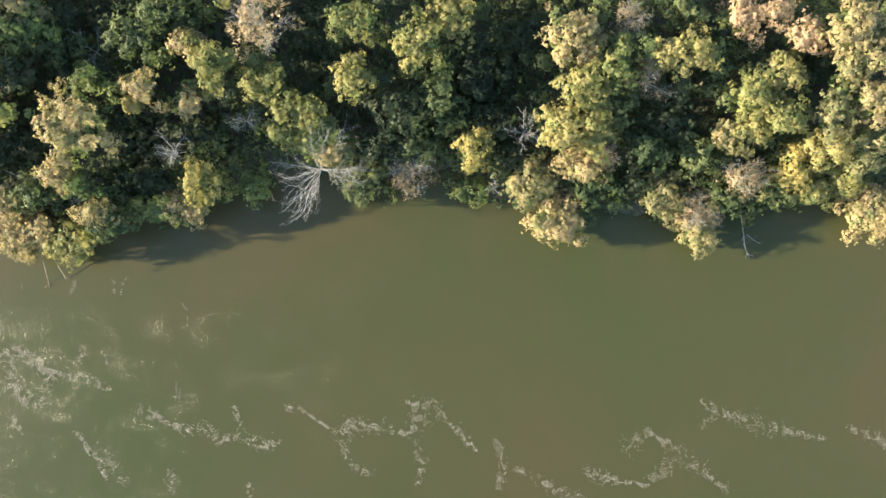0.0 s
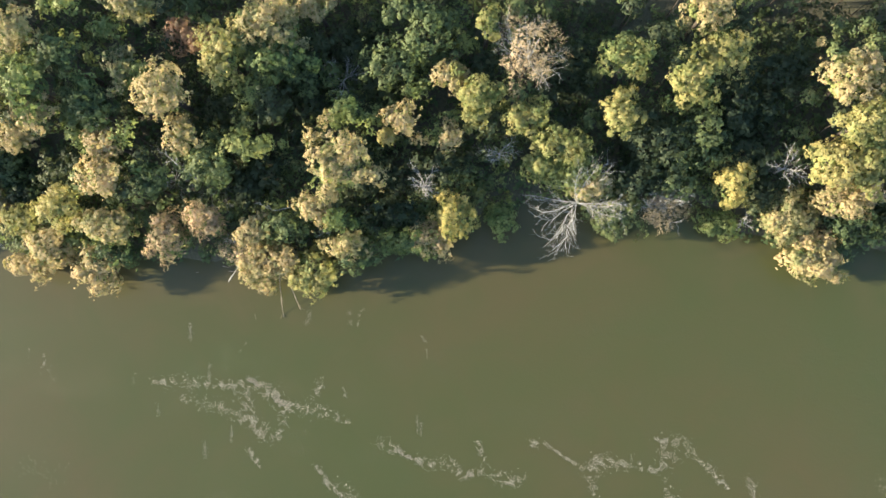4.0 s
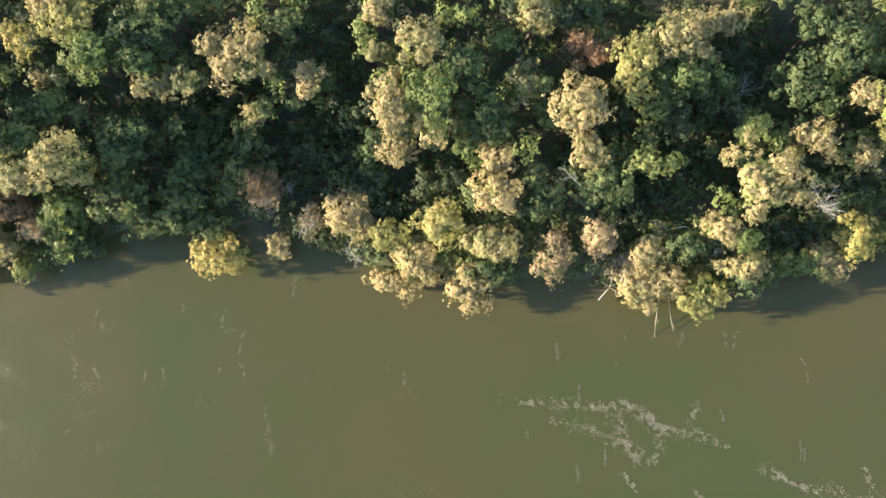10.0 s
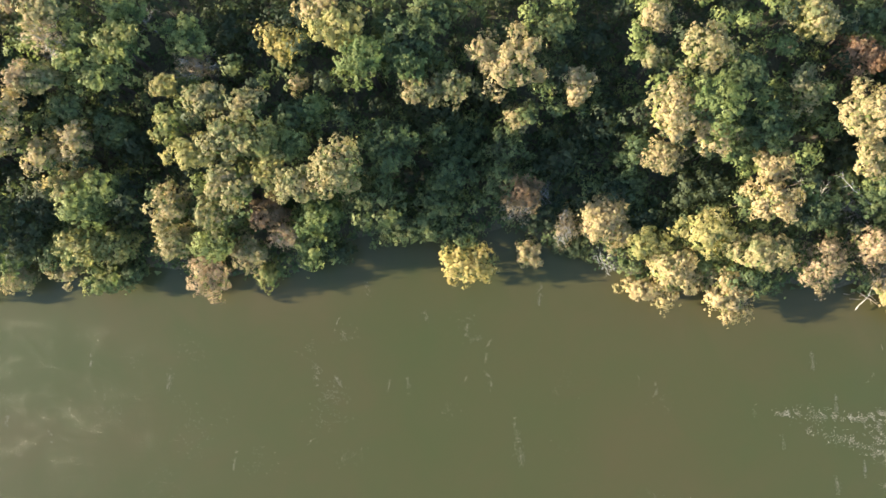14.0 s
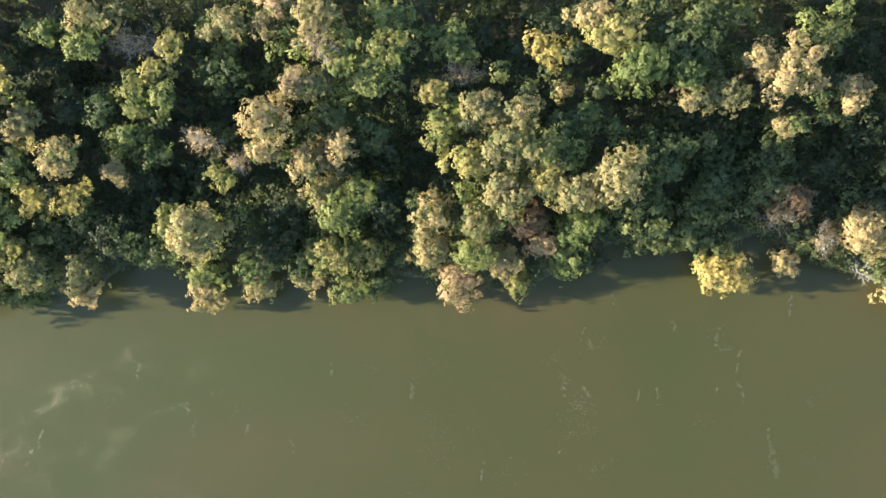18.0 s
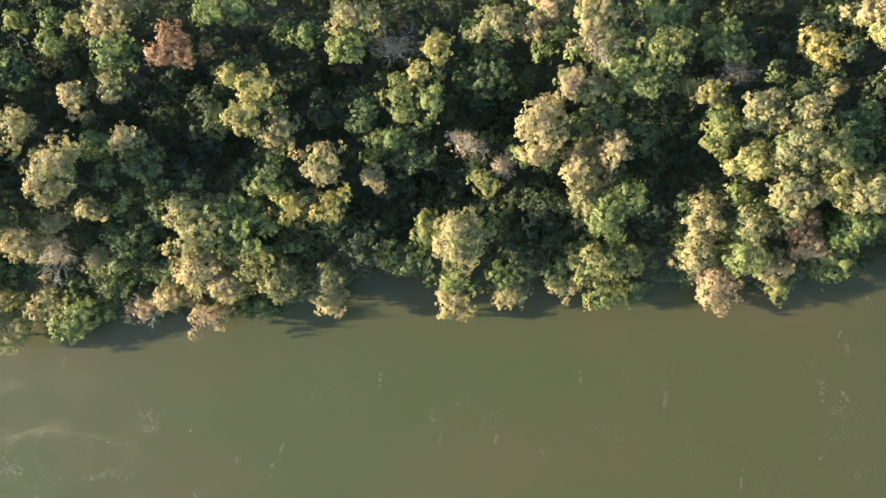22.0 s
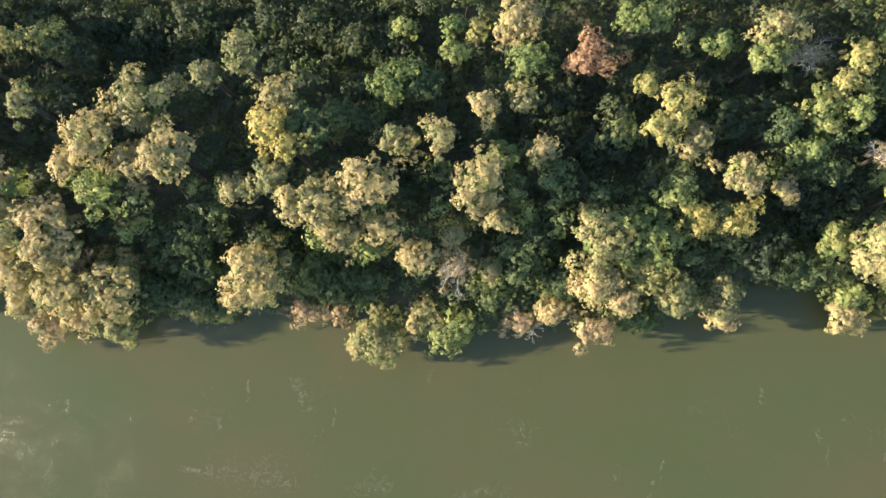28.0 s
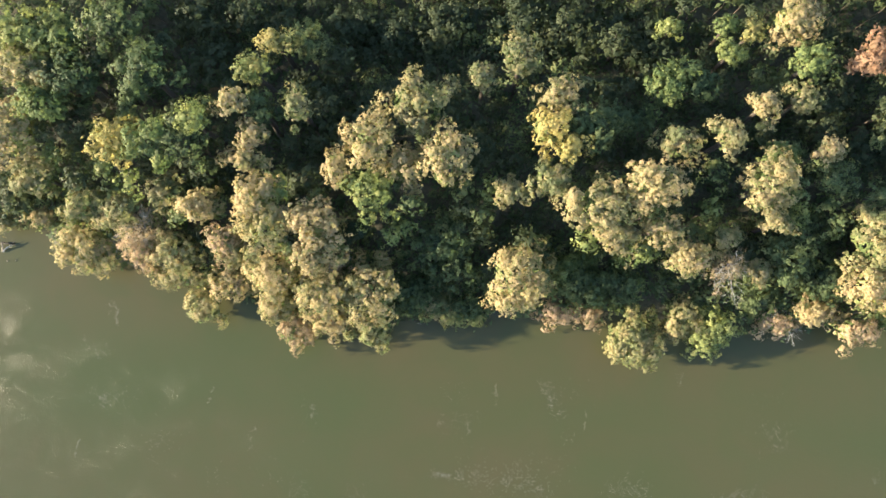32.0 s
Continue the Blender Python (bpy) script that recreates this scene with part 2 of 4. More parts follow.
# how far each place lies from the water's edge, in hundreds of metres, for the silt that hangs along the bank
corner = np.zeros(len(river.data.loops), dtype=np.int32)
river.data.loops.foreach_get("vertex_index", corner)
reach = np.array(OFFSETS, dtype=np.float32)[corner % len(OFFSETS)] / 100
river.data.uv_layers.new(name="reach").data.foreach_set("uv", np.stack([reach, np.zeros_like(reach)], axis=1).ravel())
tagged(river, "silty olive-green river water with faint ripples and drifting silt", "river", kind="structure")


def floor_height(x, y):
    d = y - edge(x)
    return float(np.interp(d, [-6, -2, 0, 1.2, 4, 9, 30, 120], [-1.3, -0.45, 0.0, 0.4, 0.9, 1.2, 1.6, 3.0]))


# ---- trees ----
def limb_tube(points, radii, sides=6):
    """Corners and quads of a tapered tube along points."""
    points = np.asarray(points, dtype=float)
    ring = []
    for i, p in enumerate(points):
        way = points[min(i + 1, len(points) - 1)] - points[max(i - 1, 0)]
        way /= np.linalg.norm(way) + 1e-9
        side = np.cross(way, (0.31, 0.87, 0.39))
        side /= np.linalg.norm(side) + 1e-9
        up = np.cross(way, side)
        a = np.arange(sides) * 2 * math.pi / sides
        ring.append(p + radii[i] * (np.cos(a)[:, None] * side + np.sin(a)[:, None] * up))
    corners = np.concatenate(ring)
    faces = [(i * sides + j, i * sides + (j + 1) % sides, (i + 1) * sides + (j + 1) % sides, (i + 1) * sides + j) for i in range(len(points) - 1) for j in range(sides)]
    return corners, np.array(faces)


def joined(tubes):
    points, faces, n = [], [], 0
    for p, f, *_ in tubes:
        points.append(p)
        faces.append(f + n)
        n += len(p)
    return np.concatenate(points), np.concatenate(faces)


def bent(rng, a, b, steps, wobble):
    a, b = np.asarray(a, float), np.asarray(b, float)
    line = a + (b - a) * np.linspace(0, 1, steps)[:, None]
    line[1:-1] += rng.normal(0, wobble, (steps - 2, 3))
    return line


def leaf_cloud(rng, centres, sizes, outward, count, leaf, twiggy=False):
    """Sprays of leaves over clumps: small folded kites, facing out of their clump, each turned its own way."""
    n = len(centres) * count
    way = rng.normal(0, 1, (n, 3))
    way /= np.linalg.norm(way, axis=1)[:, None]
    out = np.repeat(outward, count, axis=0)
    way = way + 0.75 * out
    way /= np.linalg.norm(way, axis=1)[:, None]
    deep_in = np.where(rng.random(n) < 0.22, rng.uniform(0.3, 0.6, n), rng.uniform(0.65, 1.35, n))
    at = np.repeat(centres, count, axis=0) + way * (np.repeat(sizes, count) * deep_in)[:, None] * np.array((1.0, 1.0, 0.8))
    round_off = way * 0.48 + out * 0.85 + rng.normal(0, 0.11, (n, 3)) + np.array((0, 0, 0.10))
    round_off /= np.linalg.norm(round_off, axis=1)[:, None]
    facing = round_off + rng.normal(0, 0.28, (n, 3)) + np.array((0, 0, 0.30))
    facing /= np.linalg.norm(facing, axis=1)[:, None]
    spin = rng.normal(0, 1, (n, 3))
    u = np.cross(facing, spin)
    u /= np.linalg.norm(u, axis=1)[:, None] + 1e-9
    v = np.cross(facing, u)
    size = (leaf * rng.uniform(0.6, 1.4, n))[:, None]
    slim = rng.uniform(0.45, 0.85, n)[:, None]
    if twiggy:  # thin sprigs that point out of the crown
        u = -out + rng.normal(0, 0.35, (n, 3))
        u /= np.linalg.norm(u, axis=1)[:, None] + 1e-9
        v = np.cross(facing, u)
        size, slim = size * 2.1, slim * 0.22
    points = np.stack([at - u * size, at + u * size * 0.6 - v * size * slim, at + u * size * 0.8 + v * size * slim], axis=1).reshape(-1, 3)
    return points, np.arange(n * 3).reshape(-1, 3), deep_in, np.repeat(round_off, 3, axis=0)


def crown_clumps(rng, rx, ry, rz, lobes, grain):
    """Clump centres over a lobed dome: an uneven outline with bays between the boughs."""
    r = math.sqrt(rx * ry)
    boughs = max(7, int(lobes * (0.95 + 0.36 * r)))
    turn = rng.uniform(0, 2 * math.pi)
    bays = rng.uniform(0, 2 * math.pi, 3)
    heads = []
    for i in range(boughs):
        a = turn + i * 2.39996 + rng.normal(0, 0.30)
        d = math.sqrt((i + 0.35) / boughs) * rng.uniform(0.74, 1.06)
        d *= 1 + (1.5 if r < 3 else 1.0) * (0.17 * math.sin(2 * a + bays[0]) + 0.15 * math.sin(3 * a + bays[1]) + 0.09 * math.sin(5 * a + bays[2]))
        h = math.sqrt(max(0.05, 1 - min(d * d, 1.0))) * rng.uniform(0.55, 1.0) - 0.34 * rng.random()
        heads.append((rx * d * math.cos(a), ry * d * math.sin(a), rz * h, min(0.55 * r, rng.uniform(0.6, 1.2) * (0.56 + 0.12 * r))))
    centres, sizes, outs = [], [], []
    for hx, hy, hz, hr in heads:
        n = max(6, int(3.6 * hr * hr / (grain * grain)))
        w = rng.normal(0, 1, (n, 3))
        w[:, 2] = np.abs(w[:, 2]) * 0.95 - 0.35
        w /= np.linalg.norm(w, axis=1)[:, None]
        # each bough is drawn out its own way and breaks up into uneven plumes
        stretch = rng.uniform(0.7, 1.35, 3) * np.array((1.0, 1.0, 1.1))
        p = rng.uniform(0, 9, 3)
        ragged = 1 + 0.13 * np.sin(4.1 * w[:, 0] + 3.3 * w[:, 2] + p[0]) + 0.13 * np.sin(4.7 * w[:, 1] - 2.9 * w[:, 2] + p[1]) + 0.12 * np.sin(8 * w[:, 0] - 7 * w[:, 1] + p[2])
        tuft = rng.random(n) < 0.12
        fingers = rng.normal(0, 1, (7, 3))
        fingers[:, 2] = np.abs(fingers[:, 2]) * 0.8
        fingers /= np.linalg.norm(fingers, axis=1)[:, None]
        near = np.max(w @ fingers.T, axis=1)
        ragged = ragged * (0.86 + 0.34 * np.clip((near - 0.72) / 0.28, 0, 1))
        reach = (hr * ragged * np.where(tuft, rng.uniform(1.1, 1.45, n), rng.uniform(0.62, 1.06, n)))[:, None]
        centres.append(np.array((hx, hy, hz)) + w * reach * stretch)
        sizes.append(grain * rng.uniform(0.55, 1.3, n) * np.where(tuft, 0.7, 1.0))
        along = w + 0.75 * np.array((hx / rx, hy / ry, hz / rz - 0.25))
        outs.append(along / np.linalg.norm(along, axis=1)[:, None])
    centres, sizes, outs = np.concatenate(centres), np.concatenate(sizes), np.concatenate(outs)
    return heads, np.array(centres), np.array(sizes), np.array(outs)


LOOKS = {  # leaf: size of a spray; count: sprays on a clump; grain: radius of a clump; boughs; what the crown looks like
    "yellow": (0.165, 9, 0.31, 7, "sunlit yellow-green leafy crown"), "olive": (0.160, 9, 0.30, 8, "olive-tan early autumn crown in lumpy clumps"),
    "lime": (0.165, 9, 0.31, 7, "olive-green crown with paler tips"), "green": (0.18, 8, 0.34, 7, "mid-green leafy crown"),
    "deep": (0.225, 7, 0.48, 5, "dark green crown with shade in its leaf colour"), "rose": (0.13, 11, 0.28, 8, "dry pinkish-tan crown"),
    "straw": (0.145, 10, 0.27, 9, "feathery pale straw-coloured crown"),
    "amber": (0.15, 11, 0.31, 7, "amber-yellow autumn crown"), "rust": (0.14, 10, 0.30, 7, "withering rust-red crown"),
    "tan": (0.13, 10, 0.30, 9, "half-bare crown of dry tan twigs and leaves"),
}
# darker leaf for the inside of each crown, shade put into the colour
INNER_SHADE = {"straw": "lime", "yellow": "lime", "olive": "lime", "amber": "lime", "lime": "green", "rose": "lime", "green": "deep"}
NAMED = {"straw": "pale_leaved_tree", "yellow": "yellowing_tree", "olive": "tan_leaved_tree", "lime": "olive_green_tree", "green": "green_tree", "deep": "understory_tree", "rose": "autumn_tree", "amber": "autumn_tree", "rust": "autumn_tree", "tan": "half_bare_tree"}
TREES = []


def bare_limb(rng, start, way, length, thick, level, tubes):
    """A limb that bends as it grows and bears thinner ones on both sides."""
    steps = 6 if level == 0 else 4 if level == 1 else 3
    points, at, d = [np.array(start, float)], np.array(start, float), np.array(way, float)
    for _ in range(steps):
        d = d + rng.normal(0, 0.20, 3) + np.array((0, 0, 0.03))
        d /= np.linalg.norm(d)
        at = at + d * length / steps
        at[2] = max(at[2], 0.35)
        points.append(at.copy())
    tubes.append(limb_tube(points, np.linspace(thick, thick * 0.4, steps + 1), 5 if level == 0 else 3))
    if level == 2:
        return
    for k in range(1, steps + 1):
        for _ in range(2 if level == 0 or k == steps else 1):
            a = rng.normal(0, 1, 3)
            side = a - d * (a @ d)
            side /= np.linalg.norm(side) + 1e-9
            out = (points[k] - points[k - 1])
            out = out / np.linalg.norm(out) + side * rng.uniform(0.55, 1.1)
            out[2] *= 0.6
            out /= np.linalg.norm(out)
            twigs = [] if level == 0 else tubes
            bare_limb(rng, points[k], out, length * rng.uniform(0.28, 0.5) * (1.15 - 0.4 * k / steps), max(0.014, thick * 0.42), level + 1, twigs)
            if level == 0:
                tubes.append(joined(twigs))


def tree(x, y, top, rx, ry, look_of):
    """A tree whose crown's middle is over x, y. Over the water it leans out from the bank."""
    rng = np.random.default_rng(len(TREES) + 11)
    leaf, count, grain, lobes, words = LOOKS[look_of]
    coarse = rng.uniform(0.88, 1.42)  # some trees carry fine leafage, others round tufts
    grain, count = grain * coarse, int(round(count * coarse ** 1.75 * (0.4 if look_of == "tan" else 1.0)))
    by_river = y < edge(x) + 9 and look_of not in ("deep", "green", "tan")
    if by_river:  # willow-like, with finer leaves
        leaf, count, grain = leaf * 0.88, int(count * 1.1), grain * 0.96
    r = math.sqrt(rx * ry)
    rz = min((1.05 if by_river else 0.95) * r, 0.62 * top) if top > 6 else min(0.8 * r, 0.5 * top)
    by = max(y + rng.normal(0, 0.3), edge(x) + 0.7)
    bx = x + rng.normal(0, 0.4)
    bz = floor_height(bx, by)
    base = tagged(new(NAMED[look_of] if y - edge(x) > 6 else "riverbank_tree"), category="tree")
    base.location = (bx, by, bz - 0.1)
    middle = np.array((x - bx, y - by, top - 1.02 * rz - bz))
    heads, centres, sizes, outs = crown_clumps(rng, rx * 1.03, ry * 1.03, rz, lobes, grain)
    points, faces, deep_in, bulge = leaf_cloud(rng, centres + middle, sizes, outs, count, leaf, look_of == "tan")
    if y < edge(x) + 9 and middle[2] > 1.2:  # along the open bank the leaves reach down to the ground
        n = int((0.6 if look_of == "tan" else 2.2) * r * middle[2]) + 6
        a, d, h = rng.uniform(0, 2 * math.pi, n), np.sqrt(rng.random(n)) * 0.92, rng.uniform(0.05, 1.0, n)
        low = np.stack([rx * d * np.cos(a) + middle[0] * (0.4 + 0.6 * h), ry * d * np.sin(a) * (0.6 + 0.4 * h) + middle[1] * (0.4 + 0.6 * h), 0.5 + h * middle[2]], axis=1)
        aside = np.stack([np.cos(a), np.sin(a), np.full(n, 0.3)], axis=1)
        more, extra, _, swell = leaf_cloud(rng, low, rng.uniform(0.4, 0.8, n), aside, 14, 0.22)
        faces, deep_in = np.concatenate([faces, extra + len(points)]), np.concatenate([deep_in, rng.uniform(0.2, 0.8, n * 14)])
        points, bulge = np.concatenate([points, more]), np.concatenate([bulge, swell])
    # the mantle of leaves that the clumps grow out of, many in the inner shade colour
    n = int((6 if look_of == "tan" else 34) * r * r)
    w = rng.normal(0, 1, (n, 3))
    w[:, 2] = np.abs(w[:, 2]) - 0.35
    w /= np.linalg.norm(w, axis=1)[:, None]
    wavy = np.array([(0.72 if by_river else 0.60) + 0.22 * noise.noise(Vector(v * 2.6) + Vector((x, y, 0))) for v in w])[:, None]
    more, extra, _, swell = leaf_cloud(rng, middle + w * wavy * np.array((rx, ry, rz)), np.full(n, 0.12), w, 1, 0.30)
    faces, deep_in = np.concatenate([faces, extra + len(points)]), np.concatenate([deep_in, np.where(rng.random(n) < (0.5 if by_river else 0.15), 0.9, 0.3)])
    points, bulge = np.concatenate([points, more]), np.concatenate([bulge, swell])
    points[:, 2] = np.maximum(points[:, 2], 0.25 - bz + 0.1)
    crown = mesh_from("crown", points, faces, LEAVES[look_of], normals=bulge)
    if look_of in INNER_SHADE:  # sprays inside a clump take a greener, darker leaf: their shade is painted
        crown.materials.append(LEAVES[INNER_SHADE[look_of]])
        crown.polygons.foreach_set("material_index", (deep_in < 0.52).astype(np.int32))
    part("crown", crown, base, words)
    thick = 0.025 * top + 0.035
    fork = middle * np.array((0.75, 0.75, 1.0)) + np.array((0, 0, -0.25 * rz))
    fork[2] = max(fork[2], 0.8)
    trunk = bent(rng, (0, 0, 0), fork, 5, 0.10)
    part("trunk", mesh_from("trunk", *limb_tube(trunk, np.linspace(thick, thick * 0.6, 5), 7), BARK, True), base)
    if look_of == "tan":  # bare branches that fan out of the crown, forking into twigs
        for hx, hy, hz, hr in heads[-8:]:
            way = middle + np.array((hx, hy, hz + 0.5 * hr)) - fork
            tubes = []
            bare_limb(rng, fork, way / np.linalg.norm(way), np.linalg.norm(way) * 1.05, 0.055, 0, tubes)
            part("branch", mesh_from("branch", *joined(tubes), BLEACHED, True), base, "bare pale forking branch")
    for hx, hy, hz, hr in heads[:4]:
        tip = middle + np.array((hx, hy, hz + 0.3 * hr))
        part("limb", mesh_from("limb", *limb_tube(bent(rng, fork, tip, 5, 0.14), np.linspace(thick * 0.5, 0.03, 5), 4), BLEACHED if look_of == "tan" else BARK, True), base)
    TREES.append((x, y, top, r, look_of == "deep"))
    size = "tall" if top >= 13 else "medium-height" if top >= 7 else "low"
    where = "leaning over the river" if y < edge(x) + 1 else "at the river bank" if y < edge(x) + 7 else "in the dense woodland"
    KIND = {"straw": "pale straw-coloured", "yellow": "yellow-green", "olive": "olive-tan", "lime": "olive-green", "green": "green", "deep": "dark green", "rose": "dry pinkish-tan", "amber": "amber-yellow", "rust": "rust-red withering", "tan": "half-bare dry tan"}
    return tagged(base, f"{size} {KIND[look_of]} broadleaf tree {where}", group="woodland trees")


def dead_tree(x, y, top, r):
    """A bare bleached tree: crooked limbs that fork again and again into twigs."""
    rng = np.random.default_rng(int(abs(x * 7 + y * 13)) + 5)
    by = max(y, edge(x) + 0.5)
    bz = floor_height(x, by)
    base = tagged(new("dead_tree"), "bare bleached grey dead tree with forking branches", "tree", "dead trees")
    base.location = (x, by, bz - 0.1)
    heart = np.array((0, (y - by) * 0.6, max(0.7, top * 0.6 - bz)))
    part("trunk", mesh_from("trunk", *limb_tube(bent(rng, (0, 0, 0), heart, 5, 0.08), np.linspace(0.20, 0.13, 5), 7), BLEACHED, True), base)
    n = 16 if r > 5 else 8 if r > 3 else 6
    for i in range(n):
        a = i * 2 * math.pi / n + rng.normal(0, 0.35)
        reach = r * rng.uniform(0.75, 1.2)
        rise = (top - bz - heart[2]) * rng.uniform(0.1, 1.0)
        tubes = []
        bare_limb(rng, heart + np.array((0, 0, rng.uniform(-0.4, 0.2))), np.array((math.cos(a), math.sin(a), rise / reach)) / math.hypot(1, rise / reach), reach, 0.06 if r > 3 else 0.045, 0, tubes)
        branch = part("branch", mesh_from("branch", *tubes[0], BLEACHED, True), base)
        for twigs in tubes[1:]:
            part("twig", mesh_from("twig", *twigs, BLEACHED, True), branch)
    return base


# the trees that stand out: x, y, height, half widths, look
tree(59.9, 18.4, 5.0, 4.5, 5.1, "straw")
tree(56.3, 26.5, 12.0, 3.6, 4.0, "olive")
tree(54.7, 22.9, 8.0, 2.5, 3.3, "yellow")
tree(54.7, 38.3, 16.0, 2.3, 3.1, "olive")
tree(54.4, 32.1, 15.0, 2.7, 3.5, "olive")
tree(51.1, 36.8, 15.0, 2.3, 2.7, "olive")
tree(51.0, 26.4, 11.0, 4.0, 4.0, "yellow")
tree(51.0, 42.1, 17.0, 3.7, 4.4, "olive")
tree(50.4, 20.4, 6.0, 2.8, 2.3, "yellow")
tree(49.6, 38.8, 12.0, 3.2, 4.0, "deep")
tree(49.4, 30.4, 14.0, 2.3, 3.9, "olive")
tree(46.5, 23.9, 9.0, 2.4, 3.7, "amber")
tree(45.6, 20.3, 5.1, 4.7, 2.3, "green")
tree(45.6, 41.5, 14.0, 2.5, 3.0, "rose")
tree(43.1, 29.7, 14.0, 3.5, 3.1, "yellow")
tree(42.7, 35.9, 14.0, 3.3, 3.0, "yellow")
tree(41.4, 45.0, 14.0, 2.0, 2.0, "rose")
tree(39.7, 28.6, 11.0, 2.4, 3.2, "yellow")
tree(39.3, 21.8, 9.2, 3.3, 2.9, "tan")
tree(38.7, 19.1, 5.3, 5.6, 3.0, "green")
tree(38.1, 32.6, 14.0, 2.4, 3.5, "yellow")
tree(37.1, 44.2, 13.9, 3.2, 3.2, "rose")
tree(36.9, 27.5, 10.1, 3.4, 3.4, "olive")
tree(33.9, 13.3, 4.3, 2.8, 3.0, "straw")
tree(33.5, 36.9, 11.9, 2.4, 2.4, "green")
tree(33.5, 16.9, 6.3, 3.3, 3.5, "tan")
tree(32.2, 24.9, 9.1, 4.1, 3.3, "green")
tree(28.8, 45.3, 13.9, 3.2, 2.4, "green")
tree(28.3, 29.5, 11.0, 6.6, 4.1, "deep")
tree(28.1, 18.9, 6.3, 3.9, 4.2, "olive")
tree(28.0, 38.3, 15.8, 4.5, 3.9, "yellow")
tree(26.2, 34.1, 11.9, 4.9, 3.2, "deep")
tree(24.7, 25.3, 9.9, 2.9, 2.9, "green")
tree(23.7, 21.7, 6.0, 2.6, 3.4, "deep")
tree(23.2, 34.8, 13.8, 2.5, 2.7, "tan")
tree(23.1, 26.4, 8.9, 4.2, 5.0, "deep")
tree(20.4, 42.7, 14.9, 2.8, 2.4, "tan")
tree(19.0, 31.2, 11.6, 4.1, 3.3, "green")
tree(18.8, 36.1, 15.8, 3.3, 4.3, "yellow")
tree(18.7, 24.3, 8.5, 2.1, 2.1, "tan")
tree(17.5, 19.3, 5.9, 4.7, 3.8, "green")
tree(16.5, 27.1, 12.2, 2.8, 4.0, "yellow")
tree(15.6, 23.0, 8.3, 4.6, 3.2, "olive")
tree(14.2, 33.1, 15.4, 3.3, 3.3, "yellow")
tree(13.0, 14.3, 5.4, 4.0, 4.0, "straw")
tree(12.3, 39.4, 16.7, 4.7, 4.6, "olive")
tree(11.5, 27.6, 12.8, 3.6, 4.4, "yellow")
tree(10.8, 13.7, 5.3, 2.8, 2.8, "straw")
tree(8.0, 20.6, 5.8, 4.6, 4.9, "straw")
tree(5.5, 41.8, 10.7, 5.1, 5.1, "deep")
tree(3.9, 23.4, 6.0, 2.6, 3.4, "deep")
tree(1.0, 29.7, 9.1, 6.0, 5.1, "deep")
tree(-1.1, 37.0, 11.5, 6.7, 7.6, "deep")
tree(-1.3, 24.9, 9.2, 2.6, 3.8, "amber")
tree(-1.9, 18.9, 2.5, 3.7, 2.4, "lime")
tree(-5.8, 42.3, 15.6, 3.4, 3.4, "yellow")
tree(-7.5, 31.8, 12.2, 4.8, 5.6, "green")
tree(-8.5, 48.3, 17.0, 3.9, 3.0, "olive")
tree(-9.4, 25.3, 7.9, 2.8, 3.7, "green")
tree(-9.9, 38.2, 17.0, 4.3, 3.6, "yellow")
tree(-11.1, 20.5, 6.0, 3.6, 4.0, "tan")
tree(-13.2, 29.9, 13.0, 7.5, 6.2, "deep")
tree(-14.9, 25.3, 9.8, 5.1, 4.2, "deep")
tree(-18.5, 19.7, 6.6, 5.0, 4.6, "green")
tree(-19.4, 40.8, 16.9, 4.0, 2.8, "yellow")
tree(-19.6, 32.9, 14.5, 2.8, 4.0, "yellow")
tree(-22.4, 22.7, 9.2, 3.8, 2.1, "olive")
tree(-25.8, 24.9, 10.7, 5.5, 3.4, "lime")
tree(-26.6, 41.1, 9.6, 4.3, 5.2, "deep")
tree(-28.1, 28.2, 12.8, 4.5, 3.5, "yellow")
tree(-30.8, 25.4, 11.1, 2.9, 2.1, "yellow")
tree(-32.9, 32.1, 13.4, 4.1, 3.3, "yellow")
tree(-33.8, 40.4, 18.9, 4.3, 6.3, "tan")
tree(-36.1, 17.8, 5.1, 2.6, 3.1, "lime")
tree(-39.8, 44.8, 15.8, 1.6, 2.0, "yellow")
tree(-40.2, 39.9, 10.9, 2.6, 3.4, "deep")
tree(-40.8, 34.4, 15.9, 4.0, 2.8, "yellow")
tree(-41.3, 31.6, 12.3, 2.1, 2.1, "yellow")
tree(-43.1, 17.2, 9.7, 3.6, 3.9, "amber")
tree(-44.8, 28.7, 11.6, 1.7, 2.1, "olive")
tree(-45.0, 37.3, 13.6, 2.9, 2.1, "olive")
tree(-46.2, 25.3, 8.5, 5.2, 3.5, "deep")
tree(-46.5, 13.7, 7.2, 3.6, 2.7, "olive")
tree(-48.8, 43.7, 15.9, 5.6, 4.4, "green")
tree(-50.5, 12.7, 7.6, 4.3, 2.1, "lime")
tree(-51.9, 30.6, 13.5, 2.5, 2.5, "olive")
tree(-52.2, 46.6, 15.1, 4.1, 2.8, "green")
tree(-53.1, 17.1, 7.9, 6.1, 3.5, "deep")
tree(-53.4, 38.7, 15.1, 6.0, 4.1, "green")
tree(-54.1, 28.4, 10.1, 1.5, 1.3, "yellow")
tree(-56.4, 37.8, 9.6, 4.3, 5.2, "deep")
tree(-57.1, 23.5, 7.9, 5.3, 5.3, "deep")
tree(-58.4, 9.6, 8.0, 2.8, 1.9, "green")
tree(-59.3, 11.6, 9.4, 3.0, 2.1, "olive")
tree(-59.9, 22.8, 18.7, 5.7, 5.4, "olive")
tree(-60.9, 15.0, 11.7, 2.1, 1.5, "lime")
